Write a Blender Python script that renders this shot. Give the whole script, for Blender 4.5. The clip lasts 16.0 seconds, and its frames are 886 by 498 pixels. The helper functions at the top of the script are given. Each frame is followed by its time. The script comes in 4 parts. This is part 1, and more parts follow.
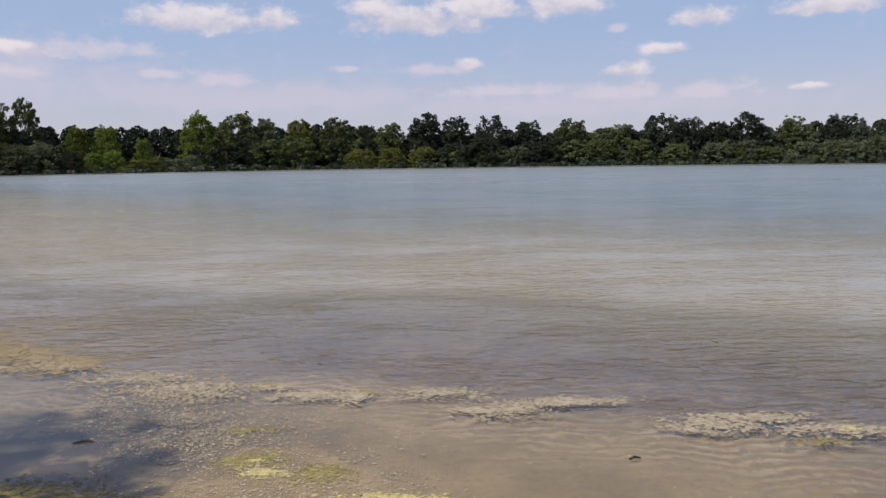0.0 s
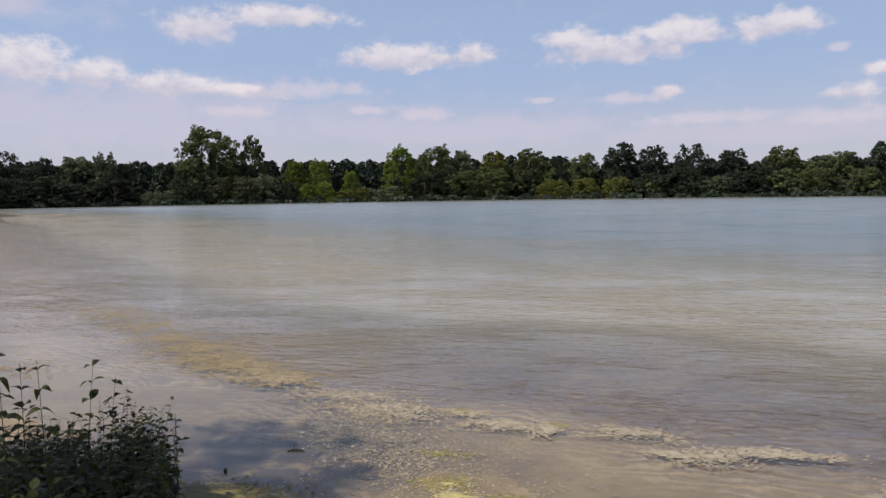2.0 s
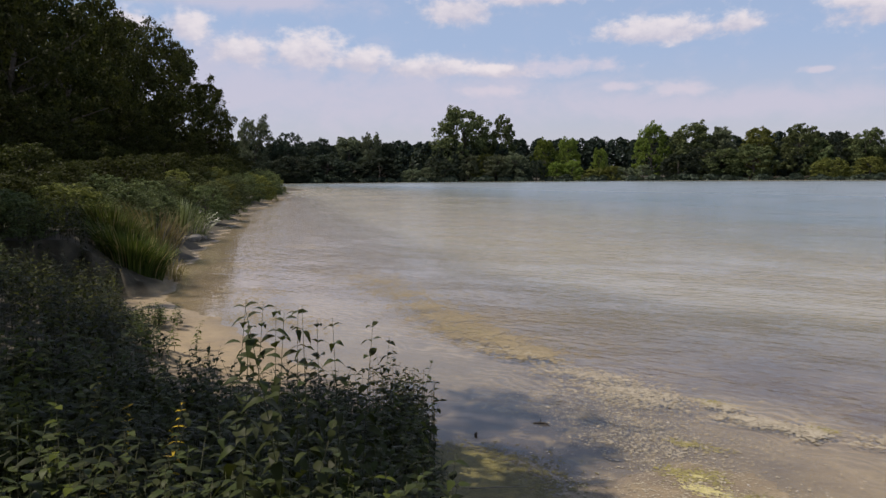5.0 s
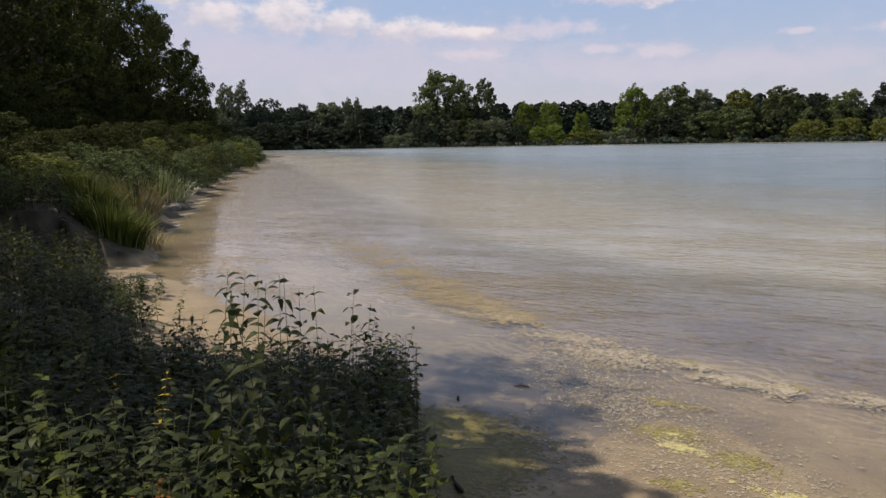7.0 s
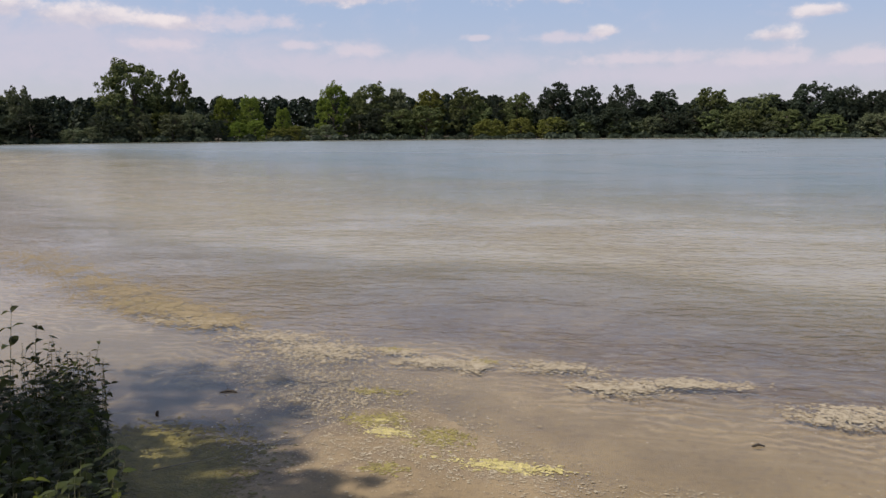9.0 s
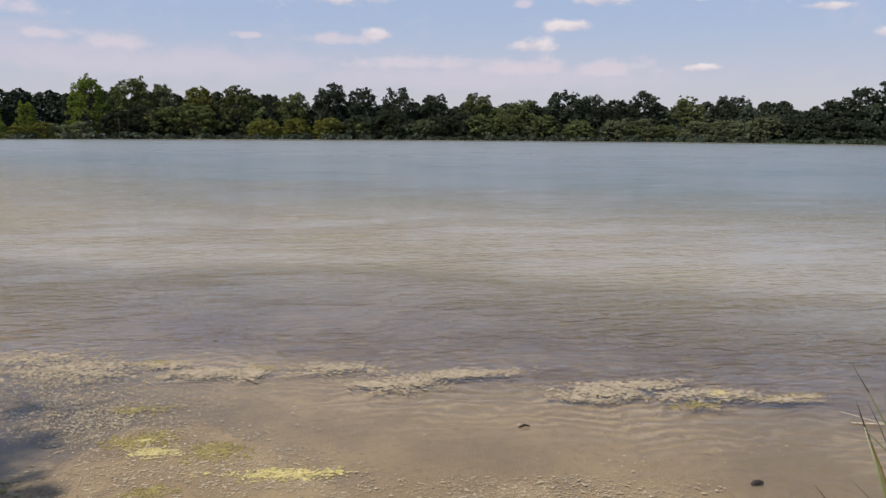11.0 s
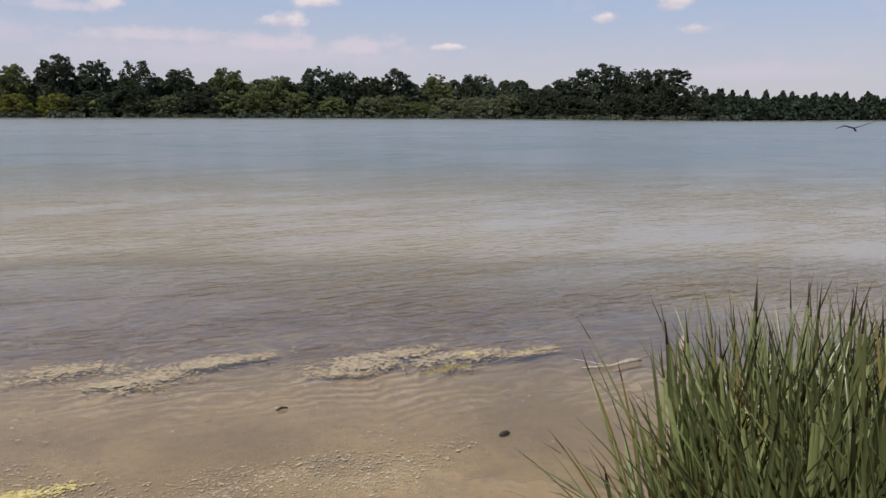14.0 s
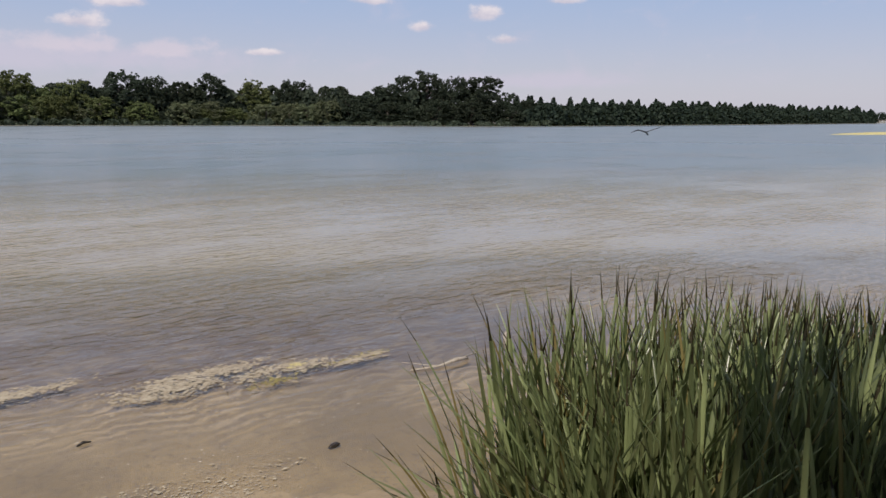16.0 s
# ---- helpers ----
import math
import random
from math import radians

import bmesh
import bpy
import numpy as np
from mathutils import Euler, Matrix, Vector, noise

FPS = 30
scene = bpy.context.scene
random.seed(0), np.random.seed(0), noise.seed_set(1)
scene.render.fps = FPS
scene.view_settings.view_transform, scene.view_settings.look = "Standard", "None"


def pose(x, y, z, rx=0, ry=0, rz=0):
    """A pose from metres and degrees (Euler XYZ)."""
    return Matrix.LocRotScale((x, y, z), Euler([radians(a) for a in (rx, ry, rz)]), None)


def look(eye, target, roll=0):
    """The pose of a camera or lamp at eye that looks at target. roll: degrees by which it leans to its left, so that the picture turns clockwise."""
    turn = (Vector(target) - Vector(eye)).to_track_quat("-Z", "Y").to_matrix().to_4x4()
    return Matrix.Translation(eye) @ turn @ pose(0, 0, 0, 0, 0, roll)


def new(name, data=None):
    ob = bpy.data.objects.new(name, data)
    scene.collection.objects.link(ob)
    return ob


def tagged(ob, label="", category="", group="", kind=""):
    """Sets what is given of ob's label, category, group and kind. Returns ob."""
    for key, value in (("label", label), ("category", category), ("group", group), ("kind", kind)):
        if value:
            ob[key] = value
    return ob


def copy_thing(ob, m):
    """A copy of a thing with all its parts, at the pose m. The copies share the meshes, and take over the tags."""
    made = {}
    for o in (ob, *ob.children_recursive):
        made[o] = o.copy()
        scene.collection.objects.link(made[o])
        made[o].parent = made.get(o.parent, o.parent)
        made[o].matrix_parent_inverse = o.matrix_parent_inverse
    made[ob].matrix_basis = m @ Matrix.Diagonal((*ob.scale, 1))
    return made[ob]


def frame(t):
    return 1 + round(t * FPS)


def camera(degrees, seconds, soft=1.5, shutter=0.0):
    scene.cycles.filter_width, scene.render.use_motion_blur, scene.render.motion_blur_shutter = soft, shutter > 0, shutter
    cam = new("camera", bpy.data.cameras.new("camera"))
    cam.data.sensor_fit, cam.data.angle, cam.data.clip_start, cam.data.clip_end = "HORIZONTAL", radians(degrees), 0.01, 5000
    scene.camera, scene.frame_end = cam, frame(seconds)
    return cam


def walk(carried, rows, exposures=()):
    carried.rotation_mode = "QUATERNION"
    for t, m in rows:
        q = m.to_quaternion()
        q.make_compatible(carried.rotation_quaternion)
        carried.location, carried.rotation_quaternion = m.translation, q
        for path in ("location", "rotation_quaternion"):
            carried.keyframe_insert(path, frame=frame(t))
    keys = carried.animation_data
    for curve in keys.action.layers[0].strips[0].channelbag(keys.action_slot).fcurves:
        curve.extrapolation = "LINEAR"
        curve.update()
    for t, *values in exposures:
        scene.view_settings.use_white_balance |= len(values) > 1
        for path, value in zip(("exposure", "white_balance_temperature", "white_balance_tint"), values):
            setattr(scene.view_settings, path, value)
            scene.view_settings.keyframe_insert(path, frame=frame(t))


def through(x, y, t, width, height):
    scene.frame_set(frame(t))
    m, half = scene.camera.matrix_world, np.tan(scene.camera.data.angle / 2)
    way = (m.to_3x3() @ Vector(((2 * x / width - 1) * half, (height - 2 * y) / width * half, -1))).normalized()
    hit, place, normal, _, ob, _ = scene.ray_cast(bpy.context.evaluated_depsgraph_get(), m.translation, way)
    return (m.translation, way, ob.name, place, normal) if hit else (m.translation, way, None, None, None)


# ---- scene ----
cam = camera(62.17, 16.0)
# seconds, x, y, z, yaw, pitch, roll
PATH = [
    (0, -0.090, 0.088, 3.164, -0.00, -7.09, -0.81),
    (0.5, -0.116, 0.117, 3.163, 4.71, -5.87, -0.32),
    (1, -0.130, 0.093, 3.178, 7.93, -4.91, -0.01),
    (1.5, -0.132, 0.038, 3.188, 11.11, -4.63, -0.27),
    (2, -0.126, -0.014, 3.207, 14.83, -4.54, -0.85),
    (2.5, -0.140, -0.027, 3.208, 19.08, -4.57, -0.52),
    (3, -0.155, -0.041, 3.211, 23.56, -5.21, -0.86),
    (3.5, -0.156, -0.055, 3.216, 27.59, -5.18, -1.06),
    (4, -0.156, -0.078, 3.224, 31.41, -5.31, -1.19),
    (4.2, -0.175, -0.115, 3.220, 32.32, -5.39, -0.82),
    (6.5, -0.151, -0.120, 3.231, 34.67, -7.68, -0.93),
    (7, -0.110, -0.170, 3.246, 32.55, -8.69, -1.01),
    (7.5, -0.089, -0.170, 3.247, 27.98, -9.07, -0.49),
    (8, -0.101, -0.146, 3.242, 21.93, -9.16, -0.30),
    (8.5, -0.074, -0.089, 3.225, 15.66, -9.26, -0.37),
    (9, -0.053, -0.068, 3.233, 9.87, -9.28, -0.47),
    (9.5, -0.026, -0.050, 3.226, 5.05, -9.12, -0.56),
    (10, -0.003, -0.060, 3.234, 0.41, -9.02, -0.29),
    (10.2, -0.007, -0.054, 3.230, -1.30, -8.96, -0.09),
    (12.3, 0.138, 0.094, 3.172, -15.15, -10.08, 0.40),
    (12.5, 0.155, 0.102, 3.165, -16.26, -10.13, 0.38),
    (13, 0.166, 0.101, 3.171, -19.76, -10.31, 0.52),
    (13.5, 0.163, 0.074, 3.174, -22.92, -10.58, 0.61),
    (14, 0.211, 0.104, 3.157, -25.91, -10.83, 0.34),
    (14.5, 0.242, 0.127, 3.146, -28.37, -10.97, 0.17),
    (15, 0.269, 0.143, 3.138, -31.43, -11.02, 0.31),
    (15.5, 0.321, 0.222, 3.114, -35.36, -10.67, 0.40),
    (16, 0.351, 0.227, 3.104, -39.54, -10.28, 0.29),
]
walk(cam, [(t, pose(x, y, z, 90 + p, 0, yaw) @ pose(0, 0, 0, 0, 0, r)) for t, x, y, z, yaw, p, r in PATH],
     [(0, 0.2, 6600, 17), (4.2, 0.2, 6600, 17), (6.3, 0.28, 6850, 17), (10.2, 0.26, 6850, 17), (13, 0.22, 6850, 17), (16, 0.2, 6700, 18)])

# ---- sky and sun ----
SUN_AZ, SUN_EL = 112.0, 57.0     # degrees to the left of the y axis, and up
world = bpy.data.worlds.new("sky")
scene.world = world
world.use_nodes = True
WT = world.node_tree


def link(tree, value, socket):
    if isinstance(value, bpy.types.NodeSocket):
        tree.links.new(value, socket)
    else:
        socket.default_value = value


def node(tree, kind, *values, **settings):
    """A node with its settings; values go to its inputs by number, (name, value) pairs by name. Returns the node."""
    n = tree.nodes.new(kind)
    if "operation" in settings:
        n.operation = settings["operation"]
    if "use_clamp" in settings:
        n.use_clamp = settings["use_clamp"]
    if "interpolation_type" in settings:
        n.interpolation_type = settings["interpolation_type"]
    if "attribute_name" in settings:
        n.attribute_name = settings["attribute_name"]
    if "bands_direction" in settings:
        n.bands_direction = settings["bands_direction"]
    for i, value in enumerate(values):
        if isinstance(value, tuple) and len(value) == 2 and isinstance(value[0], str):
            link(tree, value[1], n.inputs[value[0]])
        elif value is not None:
            link(tree, value, n.inputs[i])
    return n


def calc(tree, op, *values, clamp=False):
    return node(tree, "ShaderNodeMath", *values, operation=op, use_clamp=clamp).outputs[0]


def ramp(tree, value, low, high, a=0.0, b=1.0):
    return node(tree, "ShaderNodeMapRange", value, low, high, a, b, interpolation_type="SMOOTHSTEP").outputs[0]


def blend(tree, factor, a, b, mode="MIX"):
    n = tree.nodes.new("ShaderNodeMix")
    n.data_type, n.blend_type = "RGBA", mode
    link(tree, factor, n.inputs["Factor"])
    for value, socket in ((a, n.inputs[6]), (b, n.inputs[7])):
        link(tree, (*value, 1) if isinstance(value, tuple) and len(value) == 3 else value, socket)
    return n.outputs[2]


def noise_tex(tree, vector, scale, detail=3.0, rough=0.55, distort=0.0):
    return node(tree, "ShaderNodeTexNoise", ("Vector", vector), ("Scale", scale), ("Detail", detail), ("Roughness", rough), ("Distortion", distort)).outputs["Fac"]


# cumulus clouds: turn to the left, height, half width and half height, in degrees
CLOUDS = [
    (52.5, 10.4, 2.0, 1.35), (56.5, 10.4, 1.4, 1.1), (48.8, 8.9, 2.4, 1.3), (43.9, 8.9, 3.2, 1.6), (39.9, 8.3, 2.6, 1.1), (34.8, 7.8, 3.9, 0.9), (29.5, 7.5, 3.0, 0.6),
    (32.6, 11.9, 2.9, 1.3), (27.0, 12.9, 4.6, 0.9), (17.9, 10.0, 4.9, 1.15), (12.4, 10.2, 1.9, 0.8), (1.4, 10.1, 5.4, 1.2), (4.8, 11.0, 2.4, 1.0), (-3.1, 11.0, 3.5, 1.1), (-9.2, 11.0, 3.6, 1.0), (-27.3, 9.7, 3.6, 0.65),
]
SMALL_CLOUDS = [
    (-19.0, 9.6, 1.9, 0.75), (-16.5, 7.6, 1.9, 0.45), (-2.2, 7.0, 1.2, 0.5), (-14.0, 6.2, 1.6, 0.6), (-34.1, 8.3, 1.5, 0.3),
    (-42.5, 7.5, 1.3, 0.6), (-37.9, 6.5, 0.9, 0.38), (-44.3, 5.6, 1.1, 0.42), (-26.2, 4.5, 1.4, 0.28), (-48.5, 8.3, 1.2, 0.25),
]
THIN_CLOUDS = [
    (-5.2, 5.0, 5.2, 0.5), (-13.2, 4.6, 3.4, 0.6), (-19.8, 4.6, 2.6, 0.65), (16.1, 5.8, 2.4, 0.55), (20.2, 6.2, 1.9, 0.4), (25.6, 7.7, 4.4, 0.7),
    (30.0, 6.1, 2.4, 0.5), (0.2, 6.6, 2.6, 0.45), (7.0, 6.7, 1.0, 0.25), (-13.3, 9.2, 0.7, 0.35),
]
VEILS = [(37.1, 5.4, 13.0, 1.9), (49.5, 6.4, 8.0, 2.1), (13.9, 4.5, 12.8, 1.1), (49.1, 12.4, 8.2, 0.9), (-9.4, 3.8, 13.0, 0.9), (-46.6, 2.6, 7.0, 0.55)]


def build_sky(tree):
    coord = node(tree, "ShaderNodeTexCoord").outputs["Generated"]
    xyz = node(tree, "ShaderNodeSeparateXYZ", coord).outputs
    az = calc(tree, "MULTIPLY", calc(tree, "ARCTAN2", calc(tree, "MULTIPLY", xyz[0], -1.0), xyz[1]), 57.296)
    el = calc(tree, "MULTIPLY", calc(tree, "ARCSINE", xyz[2]), 57.296)
    flat = node(tree, "ShaderNodeCombineXYZ", az, calc(tree, "MULTIPLY", el, 1.5), 0.0).outputs[0]
    lumps = noise_tex(tree, flat, 0.55, 9.0, 0.6)
    wisps = noise_tex(tree, flat, 0.30, 7.0, 0.62, 0.4)

    def heap(rows):
        total, rise = 0.0, 0.0
        for a, e, w, h in rows:
            dx = calc(tree, "DIVIDE", calc(tree, "SUBTRACT", az, a), w)
            dy = calc(tree, "DIVIDE", calc(tree, "SUBTRACT", el, e), h)
            low = calc(tree, "MULTIPLY", calc(tree, "MINIMUM", dy, 0.0), 1.25)
            high = calc(tree, "MAXIMUM", dy, 0.0)
            r2 = calc(tree, "ADD", calc(tree, "MULTIPLY", dx, dx), calc(tree, "ADD", calc(tree, "MULTIPLY", low, low), calc(tree, "MULTIPLY", high, high)))
            g = calc(tree, "EXPONENT", calc(tree, "MULTIPLY", r2, -0.7))
            total = calc(tree, "MAXIMUM", g, total)
            rise = calc(tree, "ADD", calc(tree, "MULTIPLY", g, dy), rise)
        return total, rise
    uneven = calc(tree, "SUBTRACT", lumps, 0.5)
    big, rise = heap(CLOUDS + SMALL_CLOUDS)
    veil, _ = heap(VEILS)
    light, _ = heap(THIN_CLOUDS)
    cover = calc(tree, "MULTIPLY", ramp(tree, calc(tree, "ADD", big, calc(tree, "MULTIPLY", uneven, 1.5)), 0.30, 0.88), 0.92)
    half = calc(tree, "MULTIPLY", ramp(tree, calc(tree, "ADD", light, calc(tree, "MULTIPLY", uneven, 1.9)), 0.22, 0.95), 0.62)
    thin = calc(tree, "MULTIPLY", ramp(tree, calc(tree, "ADD", veil, calc(tree, "MULTIPLY", calc(tree, "SUBTRACT", wisps, 0.5), 1.8)), 0.0, 1.0), 0.72)
    # other clouds go on over the rest of the sky
    dome = node(tree, "ShaderNodeVectorMath", coord, node(tree, "ShaderNodeCombineXYZ", 1.0, 1.0, 2.0).outputs[0], operation="MULTIPLY").outputs[0]
    above = calc(tree, "MULTIPLY", ramp(tree, noise_tex(tree, dome, 2.6, 6.0, 0.6), 0.46, 0.70), ramp(tree, el, 14.0, 20.0))
    thick = calc(tree, "MAXIMUM", cover, above)
    air = tree.nodes.new("ShaderNodeTexSky")
    air.sky_type, air.sun_disc = "NISHITA", False
    air.sun_elevation, air.sun_rotation = radians(SUN_EL), radians(-SUN_AZ)
    air.air_density, air.dust_density, air.ozone_density = 1.0, 0.7, 1.6
    sky = air.outputs[0]
    low_air = blend(tree, ramp(tree, el, 1.0, 10.0), (5.3, 5.65, 6.55), (3.7, 5.1, 7.35))
    haze = blend(tree, ramp(tree, el, 5.0, 40.0, 0.85, 0.1), sky, low_air)
    lit = ramp(tree, calc(tree, "ADD", rise, calc(tree, "MULTIPLY", uneven, 3.2)), -0.7, 0.9)
    white = blend(tree, lit, (5.9, 5.9, 6.75), (8.3, 8.0, 8.1))
    out = blend(tree, thin, haze, (5.9, 5.9, 7.0))
    out = blend(tree, half, out, (7.0, 6.6, 7.3))
    out = blend(tree, calc(tree, "MULTIPLY", thick, 0.93), out, white)
    tree.nodes["Background"].inputs[1].default_value = SKY_STRENGTH
    tree.links.new(out, tree.nodes["Background"].inputs[0])


SKY_STRENGTH = 0.084
build_sky(WT)
sun_lamp = new("sun", bpy.data.lights.new("sun", "SUN"))
sun_lamp.data.energy, sun_lamp.data.angle, sun_lamp.data.color = 3.6, radians(0.53), (1.0, 0.94, 0.84)
SUN_WAY = Vector((-math.sin(radians(SUN_AZ)) * math.cos(radians(SUN_EL)), math.cos(radians(SUN_AZ)) * math.cos(radians(SUN_EL)), math.sin(radians(SUN_EL))))
sun_lamp.matrix_world = look(SUN_WAY * 200, (0, 0, 0))


# ---- materials ----
def material(name):
    m = bpy.data.materials.new(name)
    m.use_nodes = True
    return m, m.node_tree, m.node_tree.nodes["Principled BSDF"]


def leaf_material(name, dark, light, through=0.35, rough=0.6, spread=0.25, gloss=0.08):
    """Foliage: the colour changes from leaf to leaf, in larger clumps, and from plant to plant; some light comes through."""
    m, tree, bsdf = material(name)
    geo = node(tree, "ShaderNodeNewGeometry")
    info = node(tree, "ShaderNodeObjectInfo").outputs["Random"]
    clump = noise_tex(tree, node(tree, "ShaderNodeTexCoord").outputs["Object"], 0.5, 3.0)
    f = calc(tree, "ADD", calc(tree, "MULTIPLY", geo.outputs["Random Per Island"], 0.6), calc(tree, "MULTIPLY", clump, 0.6))
    # most leaves dark, few bright: shade and sun spots put into the tone
    col = blend(tree, calc(tree, "POWER", calc(tree, "SUBTRACT", f, 0.08, clamp=True), 1.5), dark, light)
    hsv = node(tree, "ShaderNodeHueSaturation", ("Color", col), ("Hue", calc(tree, "ADD", 0.485, calc(tree, "MULTIPLY", info, 0.03))), ("Value", calc(tree, "ADD", 1.0 - spread, calc(tree, "MULTIPLY", info, 2 * spread)))).outputs[0]
    link(tree, hsv, bsdf.inputs["Base Color"])
    bsdf.inputs["Roughness"].default_value = rough
    bsdf.inputs["Specular IOR Level"].default_value = gloss
    glow = node(tree, "ShaderNodeBsdfTranslucent", ("Color", blend(tree, 0.35, hsv, (0.16, 0.20, 0.03))))
    mix = node(tree, "ShaderNodeMixShader", through, bsdf.outputs[0], glow.outputs[0])
    tree.links.new(mix.outputs[0], tree.nodes["Material Output"].inputs[0])
    return m


LEAF = {
    "dark": leaf_material("dark_green_foliage", (0.017, 0.026, 0.019), (0.070, 0.090, 0.060), 0.14),
    "oak": leaf_material("green_foliage", (0.045, 0.064, 0.028), (0.215, 0.250, 0.100), 0.2),
    "willow": leaf_material("grey_green_foliage", (0.060, 0.078, 0.046), (0.250, 0.280, 0.160), 0.2),
    "yellow": leaf_material("yellow_green_foliage", (0.075, 0.088, 0.022), (0.29, 0.29, 0.075), 0.25),
    "lime": leaf_material("lime_green_foliage", (0.075, 0.115, 0.020), (0.30, 0.39, 0.075), 0.28),
    # the deep shade inside the wood is put into this near-black leaf colour
    "wood": leaf_material("shade_painted_wood_foliage", (0.005, 0.0075, 0.0025), (0.085, 0.092, 0.024), 0.2),
    # a little blue of distant haze is put into this dark green
    "needle": leaf_material("dark_needle_foliage", (0.014, 0.023, 0.018), (0.034, 0.052, 0.034), 0.1),
}
# shade among the nettles is put into the near-black end of this colour
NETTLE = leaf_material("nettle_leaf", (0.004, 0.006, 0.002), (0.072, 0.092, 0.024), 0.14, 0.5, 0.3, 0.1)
HERB = leaf_material("fresh_herb_leaf", (0.042, 0.056, 0.010), (0.135, 0.155, 0.026), 0.35)
REED = leaf_material("cattail_blade", (0.040, 0.058, 0.022), (0.37, 0.43, 0.19), 0.25, 0.32, 0.3, 0.7)
REED_BROWN = leaf_material("dark_blade_tip", (0.022, 0.020, 0.012), (0.070, 0.058, 0.034), 0.15, 0.5)
REED_TIP = leaf_material("withered_blade", (0.16, 0.13, 0.05), (0.34, 0.29, 0.12), 0.3, 0.6)
SEDGE = leaf_material("sedge_blade", (0.022, 0.038, 0.008), (0.135, 0.165, 0.035), 0.22)
STRAW = leaf_material("dry_grass", (0.16, 0.125, 0.055), (0.36, 0.30, 0.15), 0.25)
RUST = leaf_material("rust_brown_leaf", (0.11, 0.034, 0.01), (0.27, 0.09, 0.025), 0.3)
GOLD = leaf_material("golden_flower", (0.26, 0.16, 0.015), (0.55, 0.38, 0.03), 0.3)


def grain_material(name, colours, scale, bump=0.4, rough=0.85, size=0.02):
    m, tree, bsdf = material(name)
    at = node(tree, "ShaderNodeTexCoord").outputs["Object"]
    info = node(tree, "ShaderNodeObjectInfo").outputs["Random"]
    a = noise_tex(tree, at, scale, 5.0, 0.65)
    b = noise_tex(tree, at, scale * 6, 3.0, 0.6)
    col = blend(tree, ramp(tree, a, 0.3, 0.7), colours[0], colours[1])
    col = blend(tree, ramp(tree, b, 0.55, 0.75), col, colours[2])
    col = node(tree, "ShaderNodeHueSaturation", ("Color", col), ("Value", calc(tree, "ADD", 0.8, calc(tree, "MULTIPLY", info, 0.4)))).outputs[0]
    link(tree, col, bsdf.inputs["Base Color"])
    bsdf.inputs["Roughness"].default_value = rough
    link(tree, node(tree, "ShaderNodeBump", ("Strength", bump), ("Distance", size), ("Height", b)).outputs[0], bsdf.inputs["Normal"])
    return m


BARK = grain_material("bark", ((0.06, 0.048, 0.036), (0.13, 0.11, 0.085), (0.03, 0.025, 0.02)), 2.0)
STEM = grain_material("plant_stem", ((0.05, 0.07, 0.025), (0.10, 0.09, 0.04), (0.04, 0.05, 0.02)), 20.0, 0.2)
DRIFT = grain_material("bleached_wood", ((0.30, 0.26, 0.20), (0.50, 0.46, 0.38), (0.16, 0.13, 0.10)), 14.0, 0.5)
SODDEN = grain_material("sodden_wood", ((0.018, 0.014, 0.011), (0.04, 0.032, 0.024), (0.06, 0.05, 0.04)), 20.0, 0.5, 0.4)
STONE = grain_material("bank_stone", ((0.16, 0.145, 0.12), (0.28, 0.26, 0.22), (0.09, 0.085, 0.07)), 5.0)
SHELL = grain_material("shell_white", ((0.5, 0.47, 0.4), (0.68, 0.65, 0.58), (0.4, 0.36, 0.3)), 20.0, 0.2, 0.5)
SCUM = grain_material("algae_scum", ((0.37, 0.32, 0.215), (0.53, 0.47, 0.34), (0.20, 0.17, 0.115)), 9.0, 0.6, 0.6, 0.01)
SCUM_GREEN = grain_material("green_algae", ((0.20, 0.175, 0.055), (0.32, 0.28, 0.08), (0.13, 0.11, 0.05)), 9.0, 0.6, 0.6, 0.01)
SCUM_YELLOW = grain_material("yellow_algae", ((0.33, 0.295, 0.10), (0.52, 0.46, 0.20), (0.22, 0.19, 0.07)), 12.0, 0.6, 0.6, 0.01)
OCHRE = grain_material("ochre_algae", ((0.22, 0.175, 0.09), (0.31, 0.25, 0.14), (0.17, 0.135, 0.075)), 9.0, 0.4, 0.7, 0.01)
WEED = grain_material("drowned_weed", ((0.085, 0.075, 0.016), (0.17, 0.145, 0.035), (0.04, 0.038, 0.014)), 8.0, 0.7, 0.55, 0.02)


